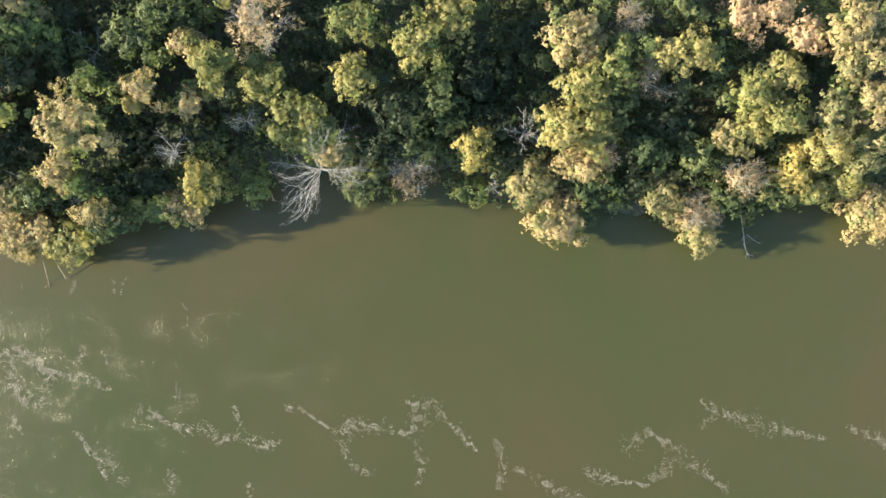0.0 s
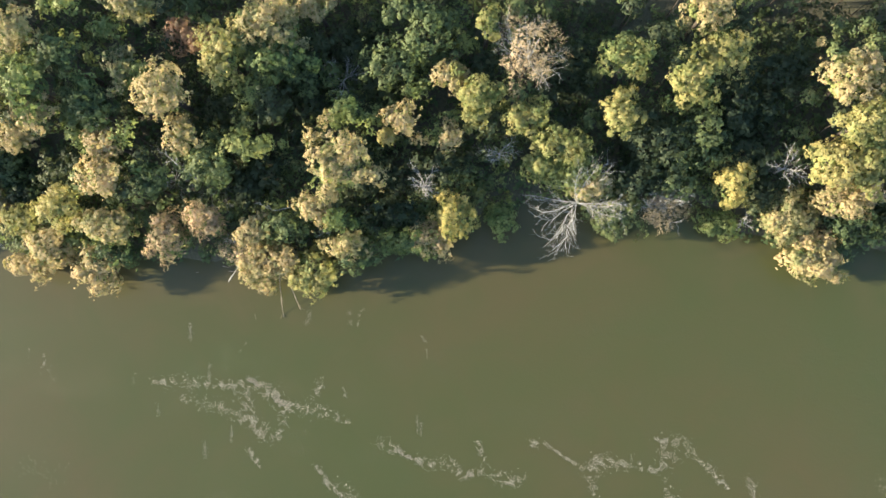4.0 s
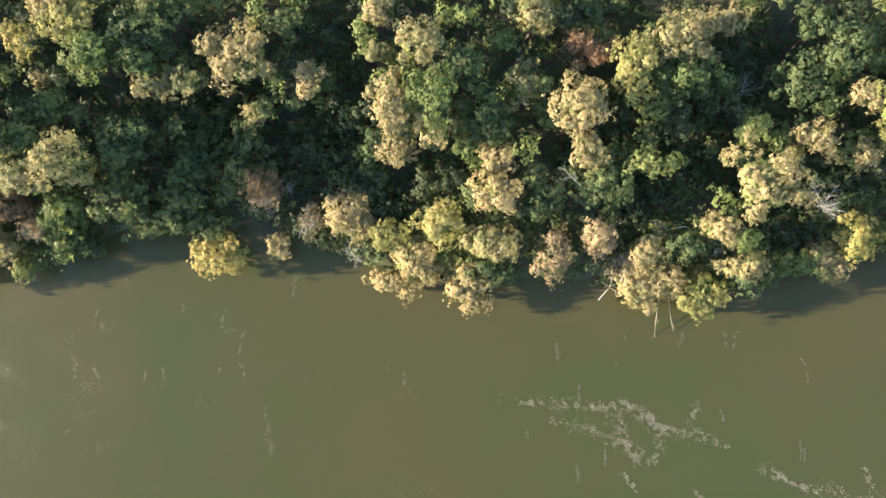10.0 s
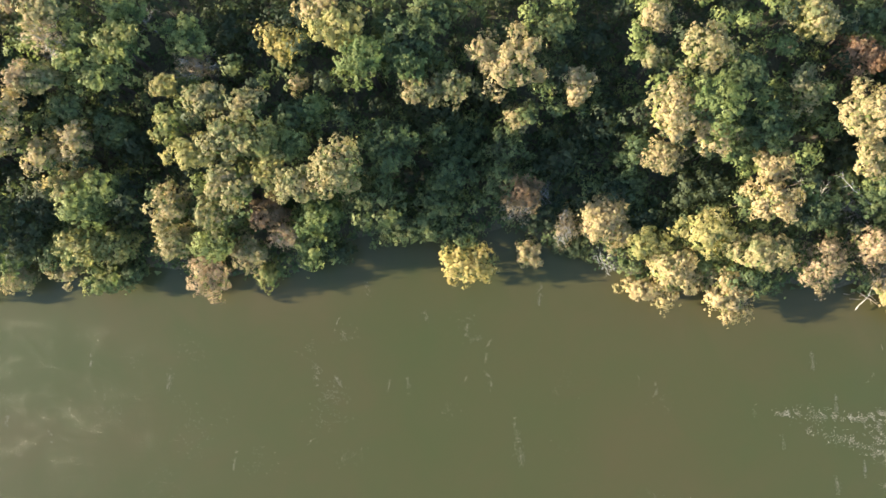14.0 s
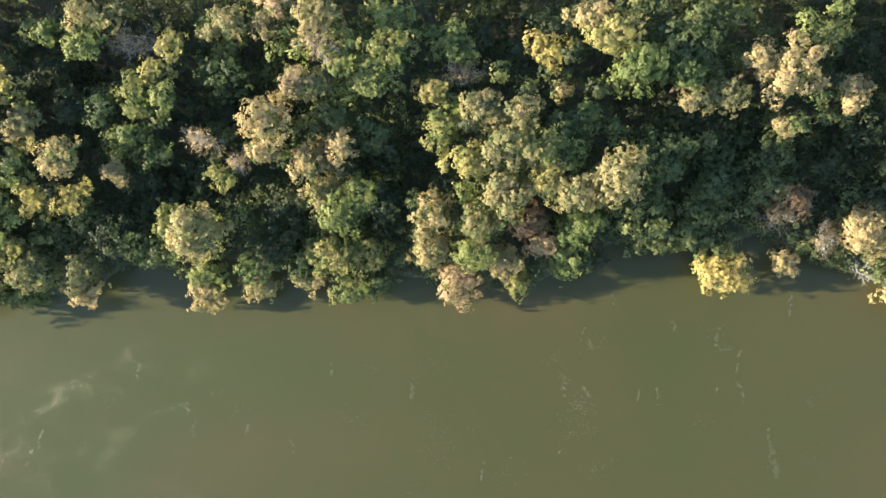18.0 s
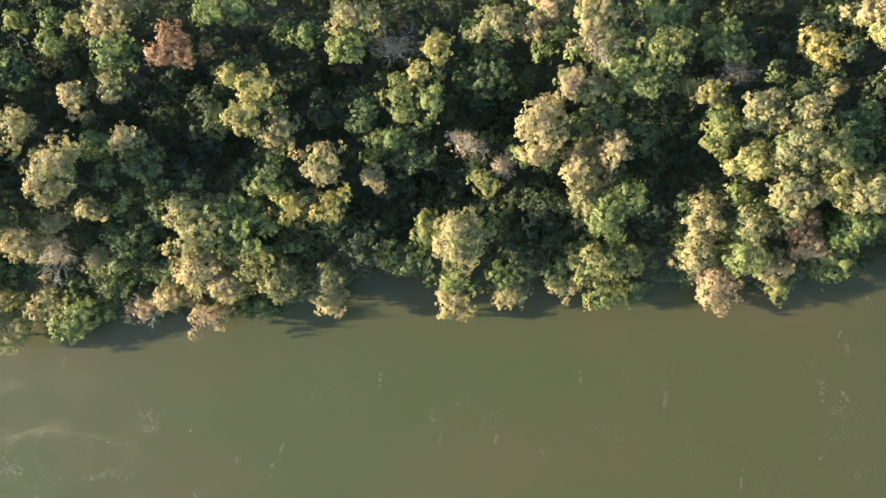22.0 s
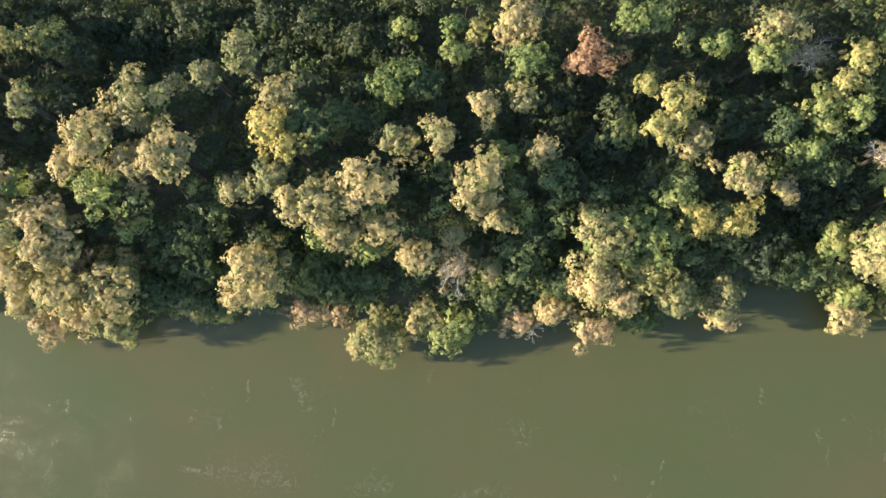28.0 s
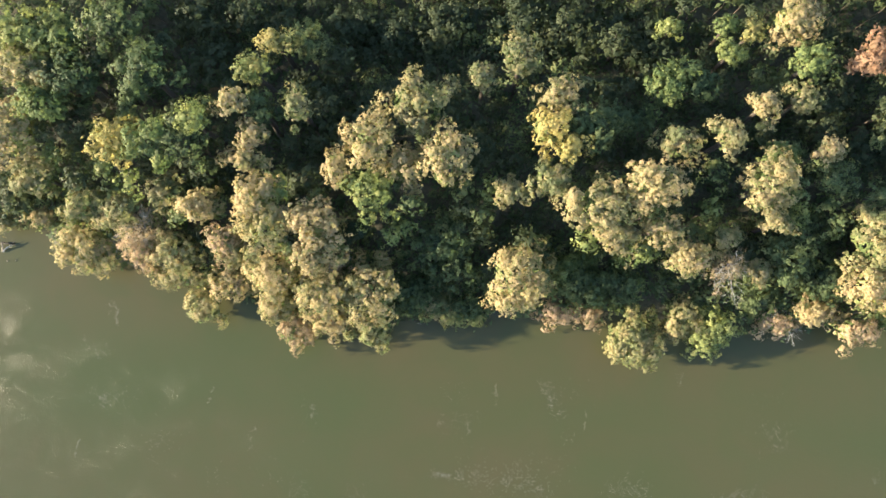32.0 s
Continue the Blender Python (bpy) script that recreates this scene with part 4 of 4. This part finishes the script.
tree(-347.9, 31.5, 13.1, 3.4, 3.4, "green")
tree(-350.8, 2.7, 15.0, 4.5, 4.5, "straw")
tree(-351.0, -8.2, 7.2, 3.2, 3.6, "straw")
tree(-351.2, -3.7, 11.3, 4.8, 4.2, "straw")
tree(-351.8, 29.8, 16.3, 2.0, 1.8, "yellow")
tree(-352.7, 19.3, 16.9, 2.4, 3.2, "green")
tree(-353.1, 6.8, 16.3, 3.6, 3.6, "straw")
tree(-353.6, 16.0, 16.9, 2.4, 2.4, "olive")
tree(-354.3, 25.2, 17.9, 2.5, 2.4, "yellow")
tree(-354.9, 12.1, 15.4, 2.8, 2.0, "olive")
tree(-356.3, 19.8, 18.5, 1.9, 2.0, "olive")
tree(-357.3, -1.0, 10.0, 2.7, 2.5, "olive")
tree(-358.0, 36.6, 11.0, 4.3, 3.5, "deep")
tree(-358.7, -5.6, 6.4, 3.1, 3.3, "olive")
tree(-358.7, 0.5, 11.3, 2.5, 2.7, "rose")
tree(-362.0, 17.0, 18.7, 2.3, 1.6, "lime")
tree(-362.6, 5.7, 12.0, 3.3, 2.9, "straw")
tree(-363.2, -9.9, 4.3, 2.9, 2.9, "straw")
tree(-363.2, 11.1, 11.0, 4.3, 3.4, "deep")
tree(-363.9, 29.4, 10.4, 4.4, 5.2, "deep")
tree(-364.4, 14.6, 17.7, 4.0, 4.0, "green")
tree(-367.2, -5.3, 5.5, 4.6, 2.1, "olive")
tree(-367.3, 35.7, 10.4, 4.4, 3.5, "deep")
tree(-367.3, -1.1, 9.0, 4.3, 3.6, "straw")
tree(-368.8, 13.9, 17.8, 3.6, 3.8, "lime")
tree(-368.9, 8.1, 10.6, 2.2, 3.4, "olive")
tree(-369.6, 23.8, 19.9, 4.7, 4.1, "green")
tree(-372.9, 2.0, 9.5, 3.4, 4.1, "tan")
tree(-373.1, -1.4, 7.8, 3.2, 2.7, "rose")
tree(-374.2, 14.0, 16.8, 4.2, 3.9, "amber")
tree(-375.7, 31.1, 18.3, 4.7, 3.9, "green")
tree(-376.4, 4.3, 10.1, 3.8, 3.0, "straw")
tree(-381.9, 4.9, 10.6, 3.8, 3.2, "olive")
tree(-381.9, 23.6, 16.6, 4.9, 3.6, "green")
tree(-382.3, -1.9, 7.3, 5.3, 4.5, "straw")
tree(-383.6, 16.6, 13.6, 4.2, 3.4, "deep")
tree(-384.9, 29.7, 17.1, 4.1, 4.8, "lime")
tree(-386.4, 19.0, 16.9, 4.1, 3.3, "lime")
tree(-389.0, 23.7, 16.9, 4.1, 3.3, "olive")
tree(-389.6, 8.8, 11.2, 3.6, 3.9, "olive")
tree(-390.3, 29.2, 17.9, 4.9, 4.1, "lime")
tree(-391.2, 2.9, 4.0, 2.0, 1.5, "olive")
tree(-391.6, 14.9, 15.7, 4.1, 5.0, "olive")
tree(-395.5, 5.7, 6.7, 3.6, 3.6, "deep")
tree(-397.9, 1.7, 3.0, 1.5, 1.2, "olive")

# bare dead trees
dead_tree(-62.2, 37.4, 12.0, 3.6)
dead_tree(-37.0, 27.3, 11.0, 2.7)
dead_tree(-48.4, 21.7, 10.5, 3.1)
dead_tree(-62.4, 14.9, 8.0, 2.3)
dead_tree(-24.8, 19.4, 10.8, 6.8)
dead_tree(-10.6, 21.6, 8.0, 3.0)
dead_tree(6.1, 27.2, 11.0, 2.8)
dead_tree(2.0, 19.2, 4.0, 1.4)
dead_tree(-82.2, 19.5, 8.0, 4.3)
dead_tree(-88.5, 20.5, 8.0, 3.5)
dead_tree(-195.9, 42.5, 12.0, 2.3)
dead_tree(-90.4, 24.4, 7.0, 2.2)
dead_tree(-81.9, 20.6, 8.0, 3.5)
dead_tree(-119.6, 8.6, 3.0, 2.3)
dead_tree(-130.5, 18.9, 7.0, 2.6)
dead_tree(-201.6, 23.8, 11.0, 2.3)
dead_tree(-233.9, 36.3, 13.0, 2.5)
dead_tree(-271.7, -6.5, 3.0, 3.0)
dead_tree(-378.6, 0.3, 5.0, 2.7)
dead_tree(-378.8, 10.7, 4.0, 2.7)

# the undergrowth that fills the gaps of the wood, and the wood going on beyond: nobody could count it
rng = np.random.default_rng(77)
listed = np.array(TREES)
THICKET = {"deep": [], "green": [], "lime": []}
STEMS = []
for gx in np.arange(-424.0, 84.0, 3.6):
    for gy in np.arange(1.2, 66.0, 3.6):
        x, y = gx + rng.uniform(-1.4, 1.4), edge(gx) + gy + rng.uniform(-1.4, 1.4)
        roll, height, width, side = rng.random(4)
        deep = y - edge(x)
        if deep < 1.0:
            continue
        away = np.hypot(listed[:, 0] - x, listed[:, 1] - y) - 0.5 * listed[:, 3]
        gap = away.min()
        inner = -398 < x < 66 and y < 52
        if inner and gap < 0.1:
            continue
        top = (4.2 + 4.5 * height if inner else 8 + 7 * height) if deep > 5 else 2.6 + 2.6 * height
        if inner:  # lower than the trees that stand next to it
            top = min(top, max(1.8, 0.62 * listed[np.argsort(away)[:3], 2].min() - floor_height(x, y) * 0.6))
        canopy = float(np.mean(listed[np.argsort(away)[:4], 2]))
        second = inner and deep > 9 and side > 0.4 and gap > 0.35 and listed[np.argsort(away)[:1], 4].max() < 0.5
        if second:  # a second storey that reaches into the light
            top = ((0.48 if x < -230 and deep > 22 else 0.62) + 0.24 * height) * canopy
        r = 1.2 + 0.7 * width if second else 2.0 + 1.1 * width if inner else 2.8 + 1.2 * width
        if not inner and roll > 0.6:
            continue
        # the second storey's lit tops are painted too, with lighter leaf kinds
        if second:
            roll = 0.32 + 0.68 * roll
        if deep < 6:  # lighter leaves for the bank's own scrub: sunlight put into the colour
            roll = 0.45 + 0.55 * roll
        if x < -225 and deep > 20:  # darker leaves for the upper wood down river: shade put into the colour
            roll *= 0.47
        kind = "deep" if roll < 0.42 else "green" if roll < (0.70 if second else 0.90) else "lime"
        heads, centres, sizes, outs = crown_clumps(rng, r, r * (0.85 + 0.3 * side), min(0.8 * r, 0.5 * top), 3, 0.58 if second else 0.80)
        ground = floor_height(x, y)
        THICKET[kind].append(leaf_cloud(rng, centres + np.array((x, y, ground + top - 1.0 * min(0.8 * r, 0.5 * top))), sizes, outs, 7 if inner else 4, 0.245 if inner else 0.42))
        STEMS.append(limb_tube(bent(rng, (x, y, ground - 0.1), (x, y, ground + top * 0.8), 4, 0.12), np.linspace(0.11, 0.04, 4), 5))
for gx in np.arange(-460.0, 120.0, 7.0):  # the far wood
    for gy in np.arange(62.0, 150.0, 7.0):
        x, y = gx + rng.uniform(-2.5, 2.5), edge(gx) + gy + rng.uniform(-2.5, 2.5)
        r, top, roll = rng.uniform(3.4, 4.8), rng.uniform(9.0, 16.0), rng.random()
        heads, centres, sizes, outs = crown_clumps(rng, r, r, 0.8 * r, 3, 1.3)
        kind = "deep" if roll < 0.4 else "green" if roll < 0.75 else "lime"
        THICKET[kind].append(leaf_cloud(rng, centres + np.array((x, y, floor_height(x, y) + top - 0.8 * r)), sizes, outs, 3, 0.95))
        STEMS.append(limb_tube(bent(rng, (x, y, floor_height(x, y) - 0.1), (x, y, top * 0.8), 3, 0.12), np.linspace(0.2, 0.08, 3), 4))
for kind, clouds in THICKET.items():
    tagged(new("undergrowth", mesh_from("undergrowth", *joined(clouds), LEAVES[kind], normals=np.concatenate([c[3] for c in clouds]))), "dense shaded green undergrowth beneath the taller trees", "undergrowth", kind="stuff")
tagged(new("undergrowth_stems", mesh_from("undergrowth_stems", *joined(STEMS), BARK, True)), "thin brown stems of the undergrowth", "undergrowth", kind="stuff")

# low brush and ferns that hide the forest floor
CLUMPS = []
for gx in np.arange(-402.0, 70.0, 2.3):
    for gy in np.arange(0.2, 58.0, 2.3):
        x, y = gx + rng.uniform(-1.1, 1.1), edge(gx) + gy + rng.uniform(-1.1, 1.1)
        CLUMPS.append((x, y, floor_height(x, y) + rng.uniform(0.2, 1.1)))
CLUMPS = np.array([c for c in CLUMPS if c[1] < 54 and c[1] > edge(c[0]) - 0.6])
up = np.tile((0.0, 0.0, 1.0), (len(CLUMPS), 1))
tagged(new("brush", mesh_from("brush", *leaf_cloud(rng, CLUMPS, rng.uniform(0.7, 1.5, len(CLUMPS)), up, 16, 0.42)[:2], LEAVES["green"])), "low dark green brush and ferns on the forest floor", "undergrowth", kind="stuff")

# ---- flecks of foam and leaves that drift in strings on the river ----
def foam_glint_trail(points, spread, per_metre, mat=FOAM):
    """Flecks strung along points, in knots with bare stretches between."""
    rng = np.random.default_rng(int(abs(points[0][0] * 31 + points[0][1] * 7)))
    at = []
    for (ax, ay), (bx, by) in zip(points, points[1:]):
        long = math.hypot(bx - ax, by - ay)
        for _ in range(int(long * per_metre * 1.9)):
            f = rng.random()
            x, y = ax + (bx - ax) * f, ay + (by - ay) * f
            knot = 0.5 + noise.noise(Vector((x * 0.35, y * 0.35, 3.0)))
            if rng.random() > 0.25 + 0.9 * knot:
                continue
            s = spread * (0.25 + 1.1 * max(0.0, 0.5 + noise.noise(Vector((x * 0.22, y * 0.22, 9.0)))))
            x, y = x + rng.normal(0, s), y + rng.normal(0, s)
            if noise.noise(Vector((x * 1.1, y * 1.1, 5.0))) > -0.12:
                at.append((x, y))
    if not at:
        return None
    at = np.array(at)
    n, k = len(at), 5
    turn = rng.uniform(0, 2 * math.pi, n)
    a = turn[:, None] + np.arange(k) * 2 * math.pi / k
    size = rng.uniform(0.020, 0.055, n)[:, None] * rng.uniform(0.7, 1.3, (n, k))
    px, py = at[:, :1] + np.cos(a) * size * 1.7, at[:, 1:] + np.sin(a) * size
    points3 = np.stack([px, py, np.full((n, k), 0.012)], axis=2).reshape(-1, 3)
    ob = new("foam_glint_trail", mesh_from("foam_glint_trail", points3, np.arange(n * k).reshape(-1, k), mat))
    return tagged(ob, "string of pale flecks on the river, foam and painted glints", "foam", "foam trails", "stuff")


foam_glint_trail([(-91.3, -11.9), (-85.1, -11.8), (-78.1, -11.7), (-73.6, -10.8), (-71.4, -12.6), (-69.5, -14.1), (-66.2, -14.7), (-62.6, -14.8), (-58.4, -16.3)], 0.6, 60)
foam_glint_trail([(-75.6, -10.6), (-72.3, -12.2), (-69.5, -14.1), (-67.0, -14.6)], 0.55, 80)
foam_glint_trail([(-69.5, -14.1), (-69.1, -17.0), (-69.8, -19.8)], 0.6, 50)
foam_glint_trail([(-80.6, -14.9), (-77.0, -16.6), (-73.5, -17.8), (-70.6, -20.0)], 0.7, 50)
foam_glint_trail([(-76.1, -12.9), (-74.5, -16.5), (-72.4, -19.3)], 0.6, 60)
foam_glint_trail([(-86.4, -14.2), (-82.6, -15.0), (-80.6, -14.9)], 0.6, 30)
foam_glint_trail([(-63.3, -23.3), (-61.5, -25.7), (-58.9, -27.8), (-57.8, -30.4)], 0.45, 60)
foam_glint_trail([(-59.4, -25.6), (-57.2, -27.9), (-54.3, -30.8)], 0.7, 45)
foam_glint_trail([(-64.4, -8.9), (-63.3, -10.8), (-64.5, -12.6)], 0.4, 40)
foam_glint_trail([(-53.5, -18.9), (-49.0, -20.7), (-44.6, -22.1)], 0.5, 80)
foam_glint_trail([(-42.5, -20.9), (-39.9, -23.2), (-36.2, -22.3), (-31.8, -23.8), (-30.0, -22.1)], 0.5, 80)
foam_glint_trail([(-44.6, -22.1), (-42.5, -20.9)], 0.5, 50)
foam_glint_trail([(-37.8, -17.7), (-36.9, -19.8), (-36.2, -21.9)], 0.6, 50)
foam_glint_trail([(-29.4, -17.5), (-27.4, -17.1), (-25.2, -18.4), (-23.3, -19.5), (-20.0, -21.5)], 0.4, 55)
foam_glint_trail([(-20.0, -21.5), (-18.8, -19.4), (-13.4, -19.5), (-9.7, -20.2), (-7.6, -17.8), (-9.1, -15.2)], 0.6, 80)
foam_glint_trail([(-10.5, -15.6), (-6.4, -15.3), (-2.7, -18.2), (-0.3, -20.6), (1.5, -22.2)], 0.45, 65)
foam_glint_trail([(-8.3, -21.6), (-6.9, -25.0), (-7.6, -27.9)], 0.5, 60)
foam_glint_trail([(-20.4, -21.9), (-17.9, -26.0), (-14.7, -26.6)], 0.45, 40)
foam_glint_trail([(4.5, -20.3), (5.8, -23.7), (5.2, -27.6)], 0.4, 55)
foam_glint_trail([(7.4, -24.4), (10.5, -25.5), (14.1, -27.4)], 0.5, 70)
foam_glint_trail([(14.1, -27.4), (19.6, -28.6)], 0.5, 40)
foam_glint_trail([(18.3, -24.1), (23.5, -25.2), (27.4, -25.6), (31.6, -22.0)], 0.6, 65)
foam_glint_trail([(24.6, -19.9), (28.0, -17.5), (32.4, -20.2), (36.8, -23.3), (39.8, -25.5)], 0.6, 70)
foam_glint_trail([(35.7, -12.3), (40.0, -14.2), (45.1, -15.5), (49.4, -16.1), (54.5, -16.9)], 0.5, 55)
foam_glint_trail([(36.0, -16.4), (37.8, -13.6)], 0.4, 30)
foam_glint_trail([(57.8, -14.9), (62.4, -16.4), (65.2, -18.0)], 0.6, 55)
foam_glint_trail([(-74.6, -21.4), (-72.3, -24.2)], 0.3, 45)
foam_glint_trail([(-47.4, -28.1), (-46.0, -31.5)], 0.5, 60)
foam_glint_trail([(-34.4, -29.4), (-34.0, -31.6)], 0.3, 45)
foam_glint_trail([(-132.0, -16.1), (-130.9, -21.6), (-130.2, -23.4)], 0.4, 30, THIN_FOAM_GLINT)
# down river these trails are glints on the ripples, drawn as flecks
foam_glint_trail([(-308.0, -18.4), (-306.2, -21.9), (-304.6, -23.6)], 0.70, 44, THIN_FOAM_GLINT)
foam_glint_trail([(-324.7, -33.9), (-314.5, -33.7), (-306.5, -34.8)], 0.70, 44, THIN_FOAM_GLINT)
foam_glint_trail([(-296.9, -34.7), (-294.1, -33.5), (-291.3, -34.1)], 0.70, 44, THIN_FOAM_GLINT)
foam_glint_trail([(-281.0, -35.0), (-276.5, -33.2), (-272.9, -33.4)], 0.70, 44, THIN_FOAM_GLINT)


# short wisps across the current, scattered over the open river: wave glints painted as pale flecks
rng = np.random.default_rng(31)
for i in range(60):
    x = rng.uniform(-405, -40)
    y = edge(x) - 6 - 24 * rng.random() ** 0.8
    lean = rng.normal(0, 0.5)
    foam_glint_trail([(x, y), (x + lean, y - 0.9), (x + 1.4 * lean, y - rng.uniform(1.5, 3.6))], 0.2, 26, THIN_FOAM_GLINT)


# loose flecks in patches where the surface ripples: painted glitter
for i in range(70):
    x = rng.uniform(-400, -105)
    y = edge(x) - 12 - 26 * rng.random()
    foam_glint_trail([(x, y), (x + rng.uniform(1.0, 4.0), y + rng.normal(0, 0.8))], rng.uniform(0.8, 1.8), 16, THIN_FOAM_GLINT)


# ---- fallen and drifting wood ----
def fallen_branch(name, label, points, thick, twigs, mat, turn_out=0.5):
    """A bare branch along points, from its thick end, with forked twigs towards its tip."""
    rng = np.random.default_rng(int(abs(points[0][0] * 17 + points[0][1] * 5)))
    base = tagged(new(name), label, "dead wood")
    start = np.array(points[0], float)
    base.location = points[0]
    line = np.array(points, float) - start
    t = np.linspace(0, len(line) - 1, 4 * (len(line) - 1) + 1)
    spine = np.stack([np.interp(t, np.arange(len(line)), line[:, k]) for k in range(3)], axis=1)
    spine[1:-1] += rng.normal(0, thick * 0.35, spine[1:-1].shape)
    part("stem", mesh_from("stem", *limb_tube(spine, np.linspace(thick, thick * 0.35, len(spine)), 6), mat, True), base)
    way = spine[-1] - spine[0]
    heading = math.atan2(way[1], way[0])
    for i in range(twigs):
        at = spine[int(len(spine) * rng.uniform(0.4, 0.99))]
        a = heading + rng.choice((-1, 1)) * rng.uniform(0.3, 0.9)
        d = rng.uniform(0.5, 1.3) * turn_out * 2
        tip = at + np.array((d * math.cos(a), d * math.sin(a), rng.uniform(-0.05, 0.25)))
        fork = at + (tip - at) * 0.55
        side = fork + np.array((0.4 * d * math.cos(a + 0.7), 0.4 * d * math.sin(a + 0.7), 0.1))
        part("twig", mesh_from("twig", *joined([limb_tube([at, fork, tip], [thick * 0.4, thick * 0.28, 0.012], 5), limb_tube([fork, side], [thick * 0.25, 0.01], 4)]), mat, True), base)
    return base


fallen_branch("overhanging_branch", "bleached bare branch hanging from a leaning tree into the river", [(-70.91, 6.44, 3.00), (-70.85, 2.93, 1.20), (-70.60, 0.24, 0.05)], 0.07, 3, DRIFT, 0.35)
fallen_branch("overhanging_branch", "bleached bare branch hanging from a leaning tree into the river", [(-69.47, 5.92, 2.80), (-68.53, 3.08, 1.10), (-67.76, 1.06, 0.05)], 0.06, 2, DRIFT, 0.35)
fallen_branch("fallen_branch", "thin grey fallen branch reaching from the bank over the water", [(41.03, 17.04, 1.00), (41.65, 14.43, 0.50), (42.06, 11.78, 0.25), (42.79, 10.31, 0.10)], 0.07, 6, BLEACHED, 0.55)
fallen_branch("fallen_branch", "pale forked twig lying on the river by the bank", [(42.25, 14.02, 0.40), (43.24, 13.19, 0.25), (44.14, 12.89, 0.12)], 0.04, 3, BLEACHED, 0.40)
fallen_branch("driftwood", "pale driftwood log resting on the muddy bank", [(-79.43, 8.01, 0.35), (-77.23, 6.89, 0.20), (-75.90, 5.98, 0.08)], 0.11, 1, DRIFT, 0.50)
fallen_branch("driftwood", "pale driftwood log resting on the muddy bank", [(-79.00, 7.22, 0.30), (-77.66, 7.68, 0.25), (-76.43, 6.86, 0.12)], 0.07, 1, DRIFT, 0.50)
fallen_branch("driftwood", "short pale stick floating by the bank", [(-80.35, 6.77, 0.06), (-78.28, 6.73, 0.06)], 0.06, 0, DRIFT, 0.50)
fallen_branch("driftwood", "short pale stick floating by the bank", [(-81.37, 7.51, 0.15), (-80.56, 7.39, 0.06)], 0.07, 1, DRIFT, 0.50)
fallen_branch("driftwood", "small pale stick floating on the river", [(-85.85, 6.21, 0.05), (-85.29, 6.16, 0.05)], 0.05, 0, DRIFT, 0.50)
fallen_branch("driftwood", "small pale stick floating on the river", [(-328.86, -10.14, 0.06), (-328.21, -10.37, 0.06)], 0.07, 0, DRIFT, 0.50)
fallen_branch("driftwood", "dark waterlogged stick floating on the river", [(-329.79, -9.84, 0.05), (-328.69, -10.04, 0.05), (-327.23, -10.21, 0.03)], 0.07, 0, BARK, 0.50)
fallen_branch("snag", "pale broken trunk standing out of the river", [(-399.69, -3.08, -0.40), (-399.17, -2.27, 0.60), (-399.09, -1.43, 1.00)], 0.16, 0, DRIFT, 0.50)
fallen_branch("snag", "dark tangle of waterlogged branches in the river", [(-399.49, -1.48, 0.30), (-398.37, -1.61, 0.35), (-397.52, -1.63, 0.05)], 0.16, 5, BARK, 0.45)
fallen_branch("snag", "dark tangle of waterlogged branches in the river", [(-399.22, -3.00, 0.10), (-398.47, -2.20, 0.40), (-397.69, -1.74, 0.10)], 0.12, 4, BLEACHED, 0.30)
fallen_branch("driftwood", "small pale stick floating on the river", [(-398.54, -4.40, 0.05), (-398.31, -4.58, 0.05)], 0.07, 0, DRIFT, 0.50)
fallen_branch("driftwood", "small pale stick floating on the river", [(-396.98, -4.20, 0.05), (-396.83, -4.48, 0.05)], 0.06, 0, DRIFT, 0.50)
fallen_branch("fallen_branch", "grey bare branch lying among the trees by the bank", [(-79.87, 5.03, 0.80), (-78.36, 7.36, 1.60), (-77.70, 10.48, 2.60)], 0.09, 5, BLEACHED, 0.60)
fallen_branch("fallen_branch", "grey bare branch lying among the trees by the bank", [(-68.78, 16.87, 7.50), (-71.36, 16.27, 7.00), (-73.07, 16.96, 7.50)], 0.09, 4, BLEACHED, 0.60)
fallen_branch("fallen_branch", "grey bare branch lying among the trees by the bank", [(-82.84, 20.20, 9.50), (-85.42, 21.67, 10.00), (-87.61, 23.59, 10.50)], 0.10, 6, BLEACHED, 0.80)
